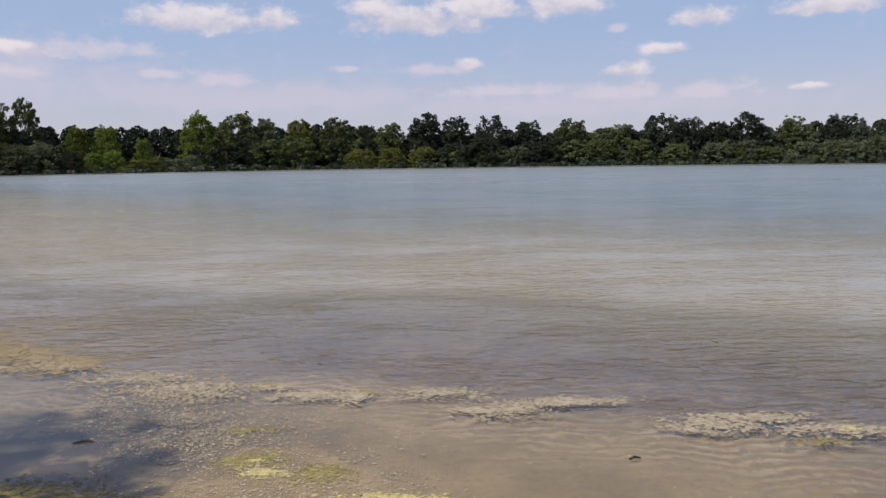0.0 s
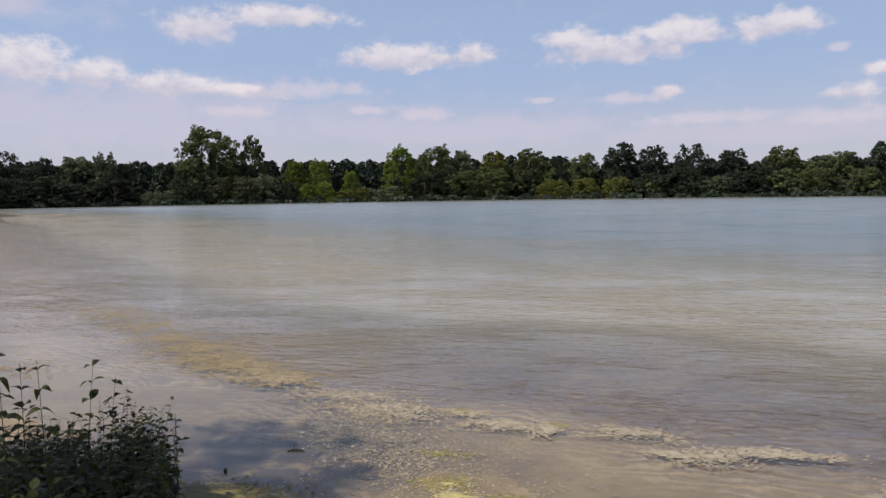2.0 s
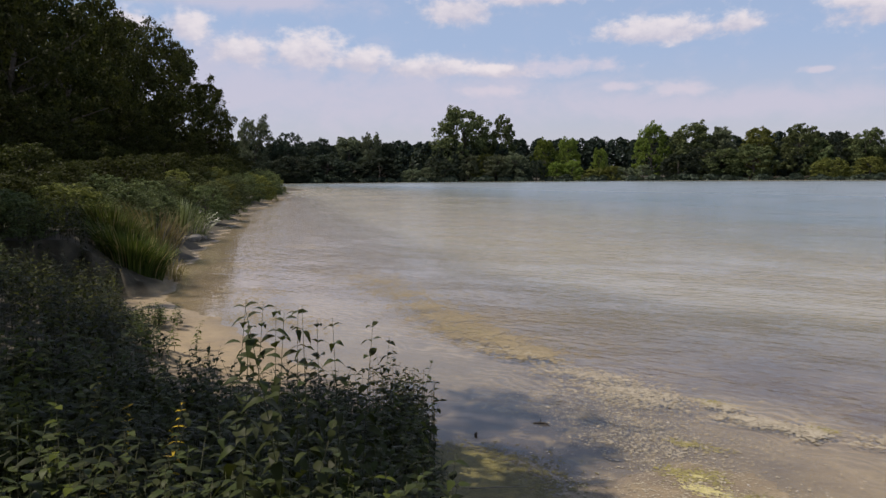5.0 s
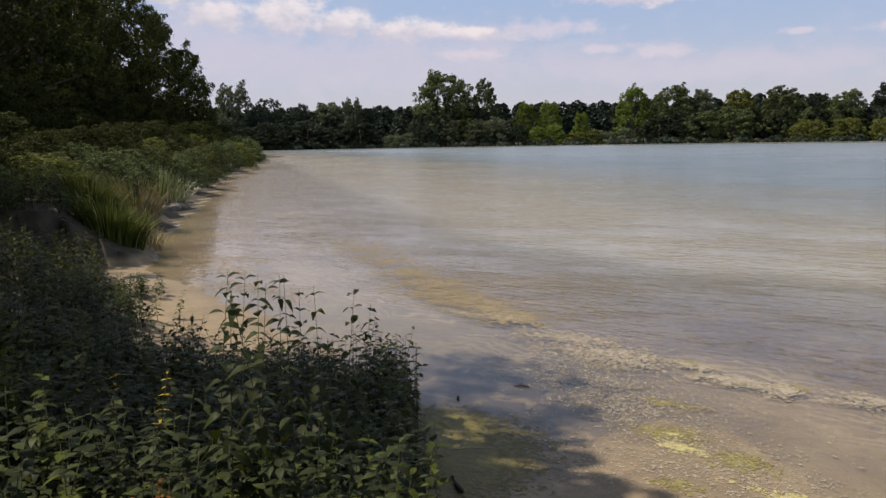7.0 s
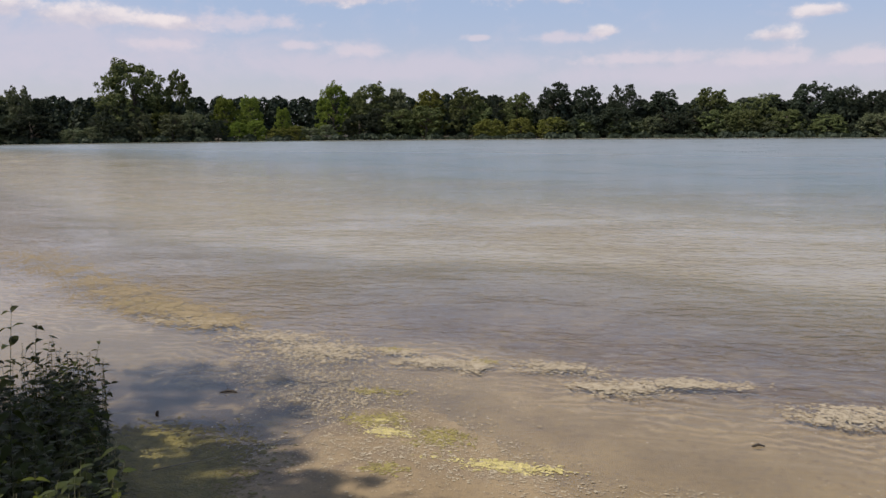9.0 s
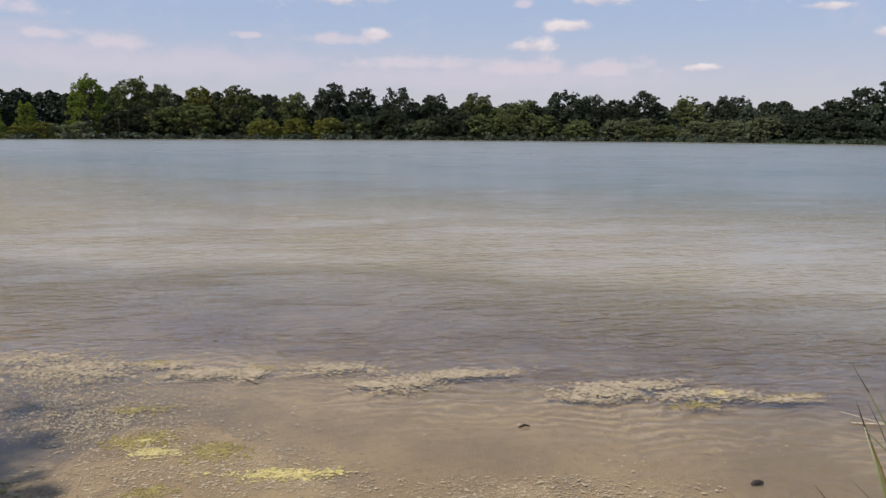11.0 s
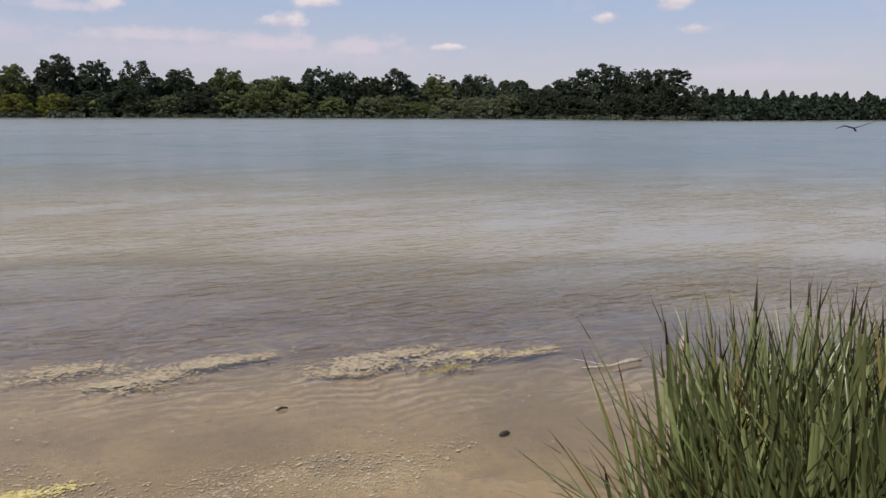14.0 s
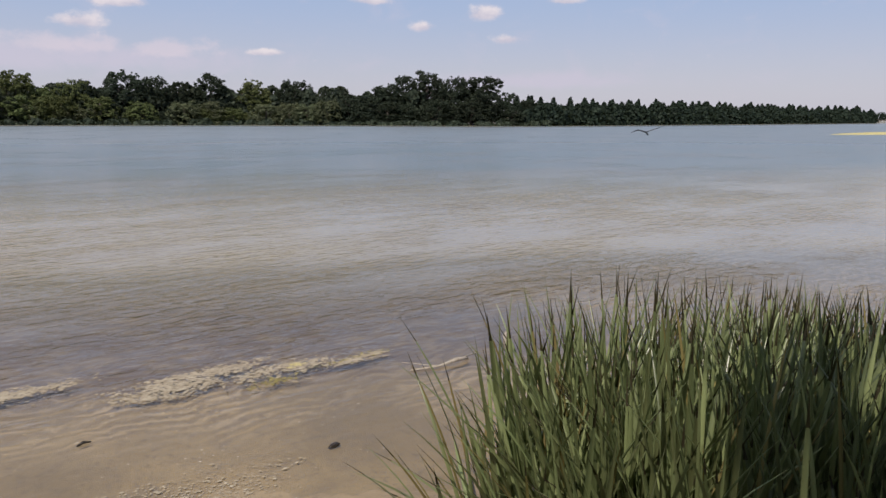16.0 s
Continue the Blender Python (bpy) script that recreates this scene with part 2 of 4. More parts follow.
def ground_material():
    """Sand with painted ripple light, dark silt and shells under water and at its edge; earth higher up, and for shade
    under the reeds.
    """
    m, tree, bsdf = material("sand_and_earth")
    at = node(tree, "ShaderNodeNewGeometry").outputs["Position"]
    xyz = node(tree, "ShaderNodeSeparateXYZ", at).outputs
    broad = noise_tex(tree, at, 0.55, 4.0, 0.6)
    mid = noise_tex(tree, at, 2.4, 5.0, 0.65, 0.5)
    fine = noise_tex(tree, at, 38.0, 4.0, 0.7)
    warp = node(tree, "ShaderNodeVectorMath", at, node(tree, "ShaderNodeVectorMath", node(tree, "ShaderNodeTexNoise", ("Vector", at), ("Scale", 0.8), ("Detail", 2.0)).outputs["Color"], (1.1, 1.1, 0.0), operation="MULTIPLY").outputs[0], operation="ADD").outputs[0]
    waves = node(tree, "ShaderNodeTexWave", ("Vector", warp), ("Scale", 1.45), ("Distortion", 7.5), ("Detail", 4.0), ("Detail Scale", 1.9), bands_direction="Y").outputs["Fac"]
    sand = blend(tree, ramp(tree, broad, 0.3, 0.7), (0.215, 0.163, 0.090), (0.325, 0.252, 0.142))
    sand = blend(tree, calc(tree, "MULTIPLY", ramp(tree, mid, 0.45, 0.75), 0.55), sand, (0.17, 0.135, 0.10))
    # bright lines of light bent by the water, put into the sand colour
    ripple_glint = calc(tree, "MULTIPLY", ramp(tree, waves, 0.5, 1.0), calc(tree, "MULTIPLY", ramp(tree, xyz[2], -0.02, -0.07), ramp(tree, broad, 0.3, 0.55)))
    sand = blend(tree, calc(tree, "MULTIPLY", calc(tree, "MULTIPLY", ripple_glint, ramp(tree, mid, 0.3, 0.6)), 0.55), sand, (0.56, 0.46, 0.31))
    # shade between the bright lines, put into the colour as well
    trough_shade = calc(tree, "MULTIPLY", ramp(tree, waves, 0.45, 0.1), calc(tree, "MULTIPLY", ramp(tree, xyz[2], -0.02, -0.06), ramp(tree, broad, 0.3, 0.55)))
    sand = blend(tree, calc(tree, "MULTIPLY", trough_shade, 0.42), sand, (0.17, 0.125, 0.08))
    # dark plant growth on the bed, a few metres out
    growth = calc(tree, "MULTIPLY", calc(tree, "MULTIPLY", calc(tree, "MULTIPLY", ramp(tree, xyz[2], -0.068, -0.10), ramp(tree, xyz[2], -0.30, -0.16)), calc(tree, "MULTIPLY", ramp(tree, xyz[0], -9.0, -1.0, 0.12, 1.0), ramp(tree, xyz[0], 11.0, 8.0))), ramp(tree, mid, 0.15, 0.6))
    sand = blend(tree, calc(tree, "MULTIPLY", growth, 0.72), sand, (0.070, 0.050, 0.056))
    # wet mud in the corner, with some of the tree shade painted in
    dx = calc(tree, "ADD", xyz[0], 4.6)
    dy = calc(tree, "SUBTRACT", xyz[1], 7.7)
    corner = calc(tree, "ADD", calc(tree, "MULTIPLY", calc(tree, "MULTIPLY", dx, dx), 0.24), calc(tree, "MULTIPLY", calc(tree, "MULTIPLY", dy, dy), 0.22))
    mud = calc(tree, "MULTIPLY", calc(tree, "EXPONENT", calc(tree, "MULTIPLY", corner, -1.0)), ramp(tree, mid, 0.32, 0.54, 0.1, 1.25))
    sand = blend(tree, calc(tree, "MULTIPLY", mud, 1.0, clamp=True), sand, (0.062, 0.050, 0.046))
    sand = blend(tree, ramp(tree, fine, 0.62, 0.72, 0.0, 0.5), sand, (0.14, 0.11, 0.075))
    grit = noise_tex(tree, at, 13.0, 5.0, 0.72)
    sand = blend(tree, ramp(tree, grit, 0.52, 0.66, 0.0, 0.5), sand, (0.13, 0.098, 0.066))
    sand = blend(tree, ramp(tree, grit, 0.40, 0.28, 0.0, 0.4), sand, (0.45, 0.37, 0.25))
    earth = blend(tree, ramp(tree, mid, 0.3, 0.7), (0.035, 0.032, 0.018), (0.075, 0.062, 0.036))
    # shade under the cattails, put into the ground as an ellipse of dark earth
    rx, ry = calc(tree, "DIVIDE", calc(tree, "SUBTRACT", xyz[0], 6.6), 3.3), calc(tree, "DIVIDE", calc(tree, "SUBTRACT", xyz[1], 1.6), 2.3)
    reed_shade = ramp(tree, calc(tree, "ADD", calc(tree, "ADD", calc(tree, "MULTIPLY", rx, rx), calc(tree, "MULTIPLY", ry, ry)), calc(tree, "MULTIPLY", mid, 0.5)), 1.5, 0.9)
    away = ramp(tree, calc(tree, "ADD", node(tree, "ShaderNodeVectorMath", at, operation="LENGTH").outputs["Value"], calc(tree, "MULTIPLY", mid, 8.0)), 26.0, 33.0)
    dry = ramp(tree, calc(tree, "ADD", xyz[2], calc(tree, "MULTIPLY", broad, 0.2)), 0.22, 0.42)
    col = blend(tree, calc(tree, "MAXIMUM", calc(tree, "MAXIMUM", dry, reed_shade), calc(tree, "MULTIPLY", away, ramp(tree, xyz[2], 0.0, 0.05))), sand, earth)
    link(tree, col, bsdf.inputs["Base Color"])
    link(tree, ramp(tree, xyz[2], 0.0, 0.06, 0.45, 0.9), bsdf.inputs["Roughness"])
    height = calc(tree, "ADD", calc(tree, "MULTIPLY", fine, 0.25), calc(tree, "MULTIPLY", mid, 0.5))
    link(tree, node(tree, "ShaderNodeBump", ("Strength", 0.8), ("Distance", 0.03), ("Height", height)).outputs[0], bsdf.inputs["Normal"])
    return m


def water_material():
    """Turbid water: the deeper, the more the suspended silt hides the bed; wind ripples on top."""
    m, tree, bsdf = material("lake_water")
    tree.nodes.remove(bsdf)
    at = node(tree, "ShaderNodeNewGeometry").outputs["Position"]
    depth = node(tree, "ShaderNodeAttribute", attribute_name="depth").outputs["Fac"]
    xyz = node(tree, "ShaderNodeSeparateXYZ", at).outputs
    broad = noise_tex(tree, node(tree, "ShaderNodeVectorMath", at, (0.5, 1.6, 1.0), operation="MULTIPLY").outputs[0], 0.03, 4.0, 0.6)
    patch = noise_tex(tree, node(tree, "ShaderNodeVectorMath", at, (0.6, 1.0, 1.0), operation="MULTIPLY").outputs[0], 0.16, 3.0, 0.6)
    deep = ramp(tree, calc(tree, "ADD", depth, calc(tree, "MULTIPLY", broad, 0.9)), 0.9, 2.4)
    silt = blend(tree, deep, (0.290, 0.263, 0.190), (0.100, 0.140, 0.142))
    silt = blend(tree, ramp(tree, patch, 0.4, 0.7, 0.0, 0.35), silt, (0.20, 0.178, 0.142))
    clear = calc(tree, "MULTIPLY", ramp(tree, depth, 0.36, 0.09), 0.96)
    under = node(tree, "ShaderNodeMixShader", clear, node(tree, "ShaderNodeBsdfDiffuse", ("Color", silt)).outputs[0], node(tree, "ShaderNodeBsdfTransparent", ("Color", (0.93, 0.93, 0.90, 1))).outputs[0])
    # wind ripples run in short crests; gusts roughen some stretches more than others
    squeezed = node(tree, "ShaderNodeMapping", at, None, (0, 0, radians(-12)), (0.6, 1.5, 1.0)).outputs[0]
    gust = ramp(tree, noise_tex(tree, at, 0.085, 4.0, 0.55), 0.36, 0.62, 0.35, 1.0)
    gust = calc(tree, "MULTIPLY", gust, ramp(tree, noise_tex(tree, squeezed, 0.35, 2.0, 0.5), 0.36, 0.62, 0.45, 1.15))
    calm = ramp(tree, depth, 0.02, 0.16, 0.10, 1.0)
    small = noise_tex(tree, squeezed, 3.2, 2.0, 0.5, 0.8)
    large = noise_tex(tree, squeezed, 1.1, 2.0, 0.5, 0.6)
    tiny = noise_tex(tree, squeezed, 9.0, 2.0, 0.5, 0.3)
    height = calc(tree, "ADD", calc(tree, "MULTIPLY", tiny, 0.016), calc(tree, "ADD", calc(tree, "MULTIPLY", small, 0.080), calc(tree, "MULTIPLY", large, 0.075)))
    relief = node(tree, "ShaderNodeBump", ("Strength", calc(tree, "MULTIPLY", gust, calm)), ("Distance", 1.0), ("Height", height)).outputs[0]
    gloss = node(tree, "ShaderNodeBsdfGlossy", ("Color", (1, 1, 1, 1)), ("Roughness", ramp(tree, depth, 0.4, 2.8, 0.05, 0.32)), ("Normal", relief))
    shine = calc(tree, "MINIMUM", node(tree, "ShaderNodeFresnel", 1.33, relief).outputs[0], 0.46)
    mix = node(tree, "ShaderNodeMixShader", shine, under.outputs[0], gloss.outputs[0])
    tree.links.new(mix.outputs[0], tree.nodes["Material Output"].inputs[0])
    return m


# ---- making meshes ----
def mesh_from(name, verts, faces, mats, slots=None, smooth=False):
    me = bpy.data.meshes.new(name)
    me.from_pydata([tuple(v) for v in verts], [], [tuple(f) for f in faces])
    for mt in (mats if isinstance(mats, (list, tuple)) else [mats]):
        me.materials.append(mt)
    if slots is not None:
        me.polygons.foreach_set("material_index", np.asarray(slots, dtype=np.int32))
    if smooth:
        me.polygons.foreach_set("use_smooth", np.ones(len(me.polygons), dtype=bool))
    me.update()
    return me


def quads_mesh(name, corners, mats, slots=None):
    """A mesh of loose four-cornered pieces: corners is an array n x 4 x 3."""
    n = len(corners)
    me = bpy.data.meshes.new(name)
    me.vertices.add(4 * n), me.loops.add(4 * n), me.polygons.add(n)
    me.vertices.foreach_set("co", np.asarray(corners, dtype=np.float32).ravel())
    me.loops.foreach_set("vertex_index", np.arange(4 * n, dtype=np.int32))
    me.polygons.foreach_set("loop_start", np.arange(0, 4 * n, 4, dtype=np.int32))
    for mt in (mats if isinstance(mats, (list, tuple)) else [mats]):
        me.materials.append(mt)
    if slots is not None:
        me.polygons.foreach_set("material_index", np.asarray(slots, dtype=np.int32))
    me.update(calc_edges=True)
    return me


def part_mesh(name, me, parent, label=""):
    ob = new(name, me)
    ob.parent = parent
    return tagged(ob, label)


def tube(points, radii, sides=6):
    """Verts and faces of a tapered tube along points."""
    verts, faces = [], []
    for i, p in enumerate(points):
        p = Vector(p)
        way = (Vector(points[min(i + 1, len(points) - 1)]) - Vector(points[max(i - 1, 0)])).normalized()
        side = way.orthogonal().normalized()
        up = way.cross(side)
        for k in range(sides):
            a = 2 * math.pi * k / sides
            verts.append(p + (side * math.cos(a) + up * math.sin(a)) * radii[i])
    for i in range(len(points) - 1):
        for k in range(sides):
            a, b = i * sides + k, i * sides + (k + 1) % sides
            faces.append((a, b, b + sides, a + sides))
    faces.append(tuple(range(sides - 1, -1, -1)))
    faces.append(tuple(range((len(points) - 1) * sides, len(points) * sides)))
    return verts, faces


def merge(*lots):
    verts, faces = [], []
    for v, f in lots:
        n = len(verts)
        verts += v
        faces += [tuple(i + n for i in q) for q in f]
    return verts, faces


def leaf_quads(rng, centres, normals, size, stretch=1.5, spread=0.7):
    """Kite-shaped leaves at centres, facing about along normals."""
    n = len(centres)
    nrm = normals + rng.normal(0, spread, (n, 3))
    nrm /= np.linalg.norm(nrm, axis=1)[:, None]
    a = np.cross(nrm, rng.normal(0, 1, (n, 3)))
    a /= np.linalg.norm(a, axis=1)[:, None]
    b = np.cross(nrm, a)
    s = size * rng.uniform(0.6, 1.4, n)[:, None]
    lift = nrm * s * 0.18
    return np.stack([centres - a * s * stretch * 0.5, centres - b * s * 0.5 + lift, centres + a * s * stretch * 0.5, centres + b * s * 0.5 + lift], 1)


# ---- ground and water ----
NEAR_SHORE = [(900, -120), (80, -26), (20, -5), (10.5, 1.6), (7.5, 3.4), (5.0, 4.3), (3.4, 5.0), (2.3, 5.7), (1.2, 6.15), (0.1, 6.1), (-0.5, 6.7), (-1.3, 7.4), (-2.3, 7.9), (-3.0, 7.0), (-3.4, 5.6), (-4.6, 6.1), (-5.4, 7.0), (-7.2, 7.9), (-11, 9.6)]
LEFT_SHORE = [(-14, 10.6), (-17, 11.6), (-19.6, 13.6), (-27.5, 20.6), (-31, 23.8), (-44, 35), (-56, 46.5), (-70, 61), (-91, 84), (-103, 98), (-128, 112), (-172, 142)]
FAR_SHORE = [(-180, 160), (-152, 184), (-124, 205), (-95, 218), (-68, 229), (-30, 236), (20, 236), (60, 229), (97, 217), (130, 198), (152, 180), (180, 168), (290, 172), (495, 180), (570, 212), (900, 330), (2900, 600), (2900, -300)]
LAKE = np.array(NEAR_SHORE + LEFT_SHORE + FAR_SHORE, dtype=float)


def inside_and_distance(px, py):
    """How far points lie inside (+) or outside (-) the shoreline."""
    dist = np.full(px.shape, 1e9)
    inside = np.zeros(px.shape, dtype=bool)
    for (x0, y0), (x1, y1) in zip(LAKE, np.roll(LAKE, -1, axis=0)):
        ex, ey = x1 - x0, y1 - y0
        k = np.clip(((px - x0) * ex + (py - y0) * ey) / (ex * ex + ey * ey), 0, 1)
        dist = np.minimum(dist, np.hypot(px - x0 - k * ex, py - y0 - k * ey))
        if y0 != y1:
            inside ^= ((y0 > py) != (y1 > py)) & (px < (x1 - x0) * (py - y0) / (y1 - y0) + x0)
    return np.where(inside, dist, -dist)


def height_at(px, py):
    px, py = np.asarray(px, dtype=float), np.asarray(py, dtype=float)
    s = inside_and_distance(px, py)
    wob = 0.35 * np.sin(px * 1.9 + 1.3 * np.sin(py * 1.1)) + 0.28 * np.sin(py * 2.3 + px * 0.7) + 0.22 * np.sin(px * 4.1 - py * 3.3) + 0.15 * np.sin(px * 7.7 + py * 6.1)
    s = s + 0.4 * wob * np.clip(1 - np.abs(s) / 6, 0, 1)
    # a flat wet spit of sand before the camera, with deeper water only farther out
    bed = -0.028 * np.minimum(s, 9) - 0.05 * np.clip(s - 9, 0, 30) - 0.01 * np.clip(s - 39, 0, 100)
    away = np.hypot(px, py)
    bed = bed - 0.2 * np.minimum(np.maximum(s, 0), 5) * np.clip((away - 90) / 110, 0, 1)
    out = np.maximum(-s, 0)
    near = away < 21
    land = np.where(near, 0.010 + 0.025 * np.minimum(out, 1.8) + 0.38 * np.maximum(out - 1.8, 0), 0.05 + 0.7 * out)
    top = 1.58 + 0.10 * np.sin(px * 0.21) * np.cos(py * 0.17)
    land = np.minimum(land, np.where(away > 140, 0.45, top))
    return np.where(s > 0, bed, land) + 0.006 * wob


def stretched(lo, hi, step, far, count):
    inner = np.arange(lo, hi + step / 2, step)
    ratio = lambda a: np.geomspace(step, far - a, count)
    return np.concatenate([lo - ratio(abs(lo))[::-1], inner, hi + ratio(abs(hi))])


def sheet():
    xs, ys = stretched(-15, 9, 0.12, 3200, 100), stretched(-3, 16, 0.12, 3200, 100)
    gx, gy = np.meshgrid(xs, ys)
    return gx, gy, height_at(gx, gy)


def grid_mesh(name, gx, gy, gz, mat, keep=None):
    rows, cols = gx.shape
    idx = np.arange(rows * cols).reshape(rows, cols)
    q = np.stack([idx[:-1, :-1], idx[:-1, 1:], idx[1:, 1:], idx[1:, :-1]], -1).reshape(-1, 4)
    if keep is not None:
        q = q[keep.ravel()[q].any(1)]
    me = bpy.data.meshes.new(name)
    me.vertices.add(rows * cols), me.loops.add(q.size), me.polygons.add(len(q))
    me.vertices.foreach_set("co", np.stack([gx, gy, gz], -1).astype(np.float32).ravel())
    me.loops.foreach_set("vertex_index", q.astype(np.int32).ravel())
    me.polygons.foreach_set("loop_start", np.arange(0, q.size, 4, dtype=np.int32))
    me.polygons.foreach_set("use_smooth", np.ones(len(q), dtype=bool))
    me.materials.append(mat)
    me.update(calc_edges=True)
    return me


GX, GY, GZ = sheet()
XS, YS = GX[0].tolist(), GY[:, 0].tolist()
ZS = GZ.tolist()
XA, YA = GX[0].copy(), GY[:, 0].copy()


def ground_z(x, y):
    """The ground's height at one place."""
    i, j = int(np.searchsorted(XA, x, side='right')) - 1, int(np.searchsorted(YA, y, side='right')) - 1
    u, v = (x - XS[i]) / (XS[i + 1] - XS[i]), (y - YS[j]) / (YS[j + 1] - YS[j])
    return (ZS[j][i] * (1 - u) + ZS[j][i + 1] * u) * (1 - v) + (ZS[j + 1][i] * (1 - u) + ZS[j + 1][i + 1] * u) * v


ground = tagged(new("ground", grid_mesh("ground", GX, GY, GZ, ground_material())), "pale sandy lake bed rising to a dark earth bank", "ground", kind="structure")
water_me = grid_mesh("water", GX, GY, GZ * 0, water_material(), GZ < 0.02)
water_me.attributes.new("depth", "FLOAT", "POINT").data.foreach_set("value", np.maximum(-GZ, 0).astype(np.float32).ravel())
water = tagged(new("water", water_me), "shallow turbid lake water with small wind ripples", "water", kind="structure")


# ---- trees ----
def crown_mesh(seed, shape, leaves, size, mat):
    """A crown one metre high and wide: leafy lobes heaped inside an outline."""
    rng = np.random.default_rng(seed)
    lobes = []
    count = {"round": 170, "tall": 130, "high": 60, "bush": 120}[shape]
    for i in range(count):
        u = rng.uniform(0, 1)
        if shape == "bush":
            z, wide, r = 0.08 + 0.74 * u ** 1.3, 0.42 * math.sqrt(max(0.05, 1 - (u * 0.95) ** 2)), rng.uniform(0.05, 0.11)
        elif shape == "tall":
            z, wide, r = 0.08 + 0.83 * u, 0.38 * math.sin(math.pi * (0.32 + 0.60 * u)) + 0.05, rng.uniform(0.04, 0.09)
        elif shape == "high":
            z, wide, r = 0.55 + 0.38 * u, 0.42 * math.sin(math.pi * (0.2 + 0.7 * u)), rng.uniform(0.06, 0.11)
        else:
            z, wide, r = 0.06 + 0.82 * u, 0.40 * math.sin(math.pi * (0.36 + 0.52 * u)) ** 0.8 + 0.03, rng.uniform(0.045, 0.10)
        a, k = rng.uniform(0, 2 * math.pi), math.sqrt(rng.uniform(0.3, 1))
        lobes.append((wide * k * math.cos(a), wide * k * math.sin(a), z, r * rng.uniform(0.8, 1.2)))
    lobes = np.array(lobes)
    # each lobe carries smaller tufts on its outside, and the leaves sit on those
    tufts = 5
    side = rng.normal(0, 1, (count, tufts, 3))
    side[:, :, 2] = side[:, :, 2] * 0.8 + 0.35
    side /= np.linalg.norm(side, axis=2)[:, :, None]
    at = lobes[:, None, :3] + side * lobes[:, None, 3:4] * rng.uniform(0.55, 0.95, (count, tufts, 1))
    wide = lobes[:, 3:4] * rng.uniform(0.28, 0.55, (count, tufts))
    at, wide, side = at.reshape(-1, 3), wide.ravel(), side.reshape(-1, 3)
    weight = wide ** 1.8
    pick = rng.choice(len(at), leaves, p=weight / weight.sum())
    way = rng.normal(0, 1, (leaves, 3)) + side[pick] * 0.7
    way[:, 2] += 0.35
    way /= np.linalg.norm(way, axis=1)[:, None]
    radius = wide[pick] * (rng.uniform(0.3, 1.0, leaves) ** 0.5 + (rng.uniform(0, 1, leaves) > 0.9) * rng.uniform(0, 0.8, leaves))
    centres = at[pick] + way * radius[:, None] * np.array([1, 1, 0.8])
    inner = rng.uniform(0, 1, leaves) < 0.16
    centres[inner] = lobes[rng.integers(0, count, inner.sum()), :3] * np.array([0.7, 0.7, 0.9])
    centres[:, 2] = np.maximum(centres[:, 2], 0.012)
    return quads_mesh("crown", leaf_quads(rng, centres, way, size, 1.35, 0.5), mat), lobes


def trunk_mesh(seed, lobes, thick):
    rng = np.random.default_rng(seed)
    top = 0.72
    line = [(0, 0, -0.03)] + [(rng.normal(0, 0.012), rng.normal(0, 0.012), z) for z in (0.1, 0.25, 0.42, 0.58, top)]
    lots = [tube(line, [thick * (1.25 - 1.1 * max(p[2], 0) / top) for p in line], 7)]
    for x, y, z, r in lobes[:: max(1, len(lobes) // 16)]:
        z0 = max(0.08, min(z * 0.62, top - 0.04))
        mid = (x * 0.45, y * 0.45, (z0 + z) * 0.5)
        lots.append(tube([(0, 0, z0), mid, (x, y, z)], [thick * 0.45, thick * 0.3, thick * 0.08], 5))
    return mesh_from("trunk", *merge(*lots), BARK, smooth=True)


def tree(kind, seed, shape, leaves, size, thick=0.022):
    """A tree one metre high and wide, to be copied at size."""
    base = new("tree")
    me, lobes = crown_mesh(seed, shape, leaves, size, LEAF[kind])
    part_mesh("crown", me, base)
    part_mesh("trunk", trunk_mesh(seed, lobes, thick), base, "brown bark trunk with limbs")
    return base


def plant_rows(models, rows, label, category, group, seed, sink=0.1):
    rng = random.Random(seed)
    for i, (x0, y0, h, w0) in enumerate(rows):
        count = max(1, min(3, math.ceil(w0 / (1.25 * h))))
        far = math.hypot(x0, y0)
        for k in range(count):
            off = w0 * 0.55 * (k - (count - 1) / 2) if count > 1 else 0.0
            x, y = x0 + off * y0 / far, y0 - off * x0 / far
            w = w0 / (1.0 if count == 1 else 0.62 * count)
            tall = h * (1.0 if k == count // 2 else rng.uniform(0.78, 0.97)) + (1.0 if far > 120 else 0.0)
            size = Matrix.Diagonal((w * 1.25, w * rng.uniform(1.1, 1.35), tall + sink, 1))
            ob = copy_thing(models[(i + k) % len(models)], pose(x, y, ground_z(x, y) - sink, 0, 0, rng.uniform(0, 360)) @ size)
            tagged(ob, label, category, group)
            ob.name = category


def drop_models(models):
    for ob in models:
        for o in (*ob.children_recursive, ob):
            bpy.data.objects.remove(o)


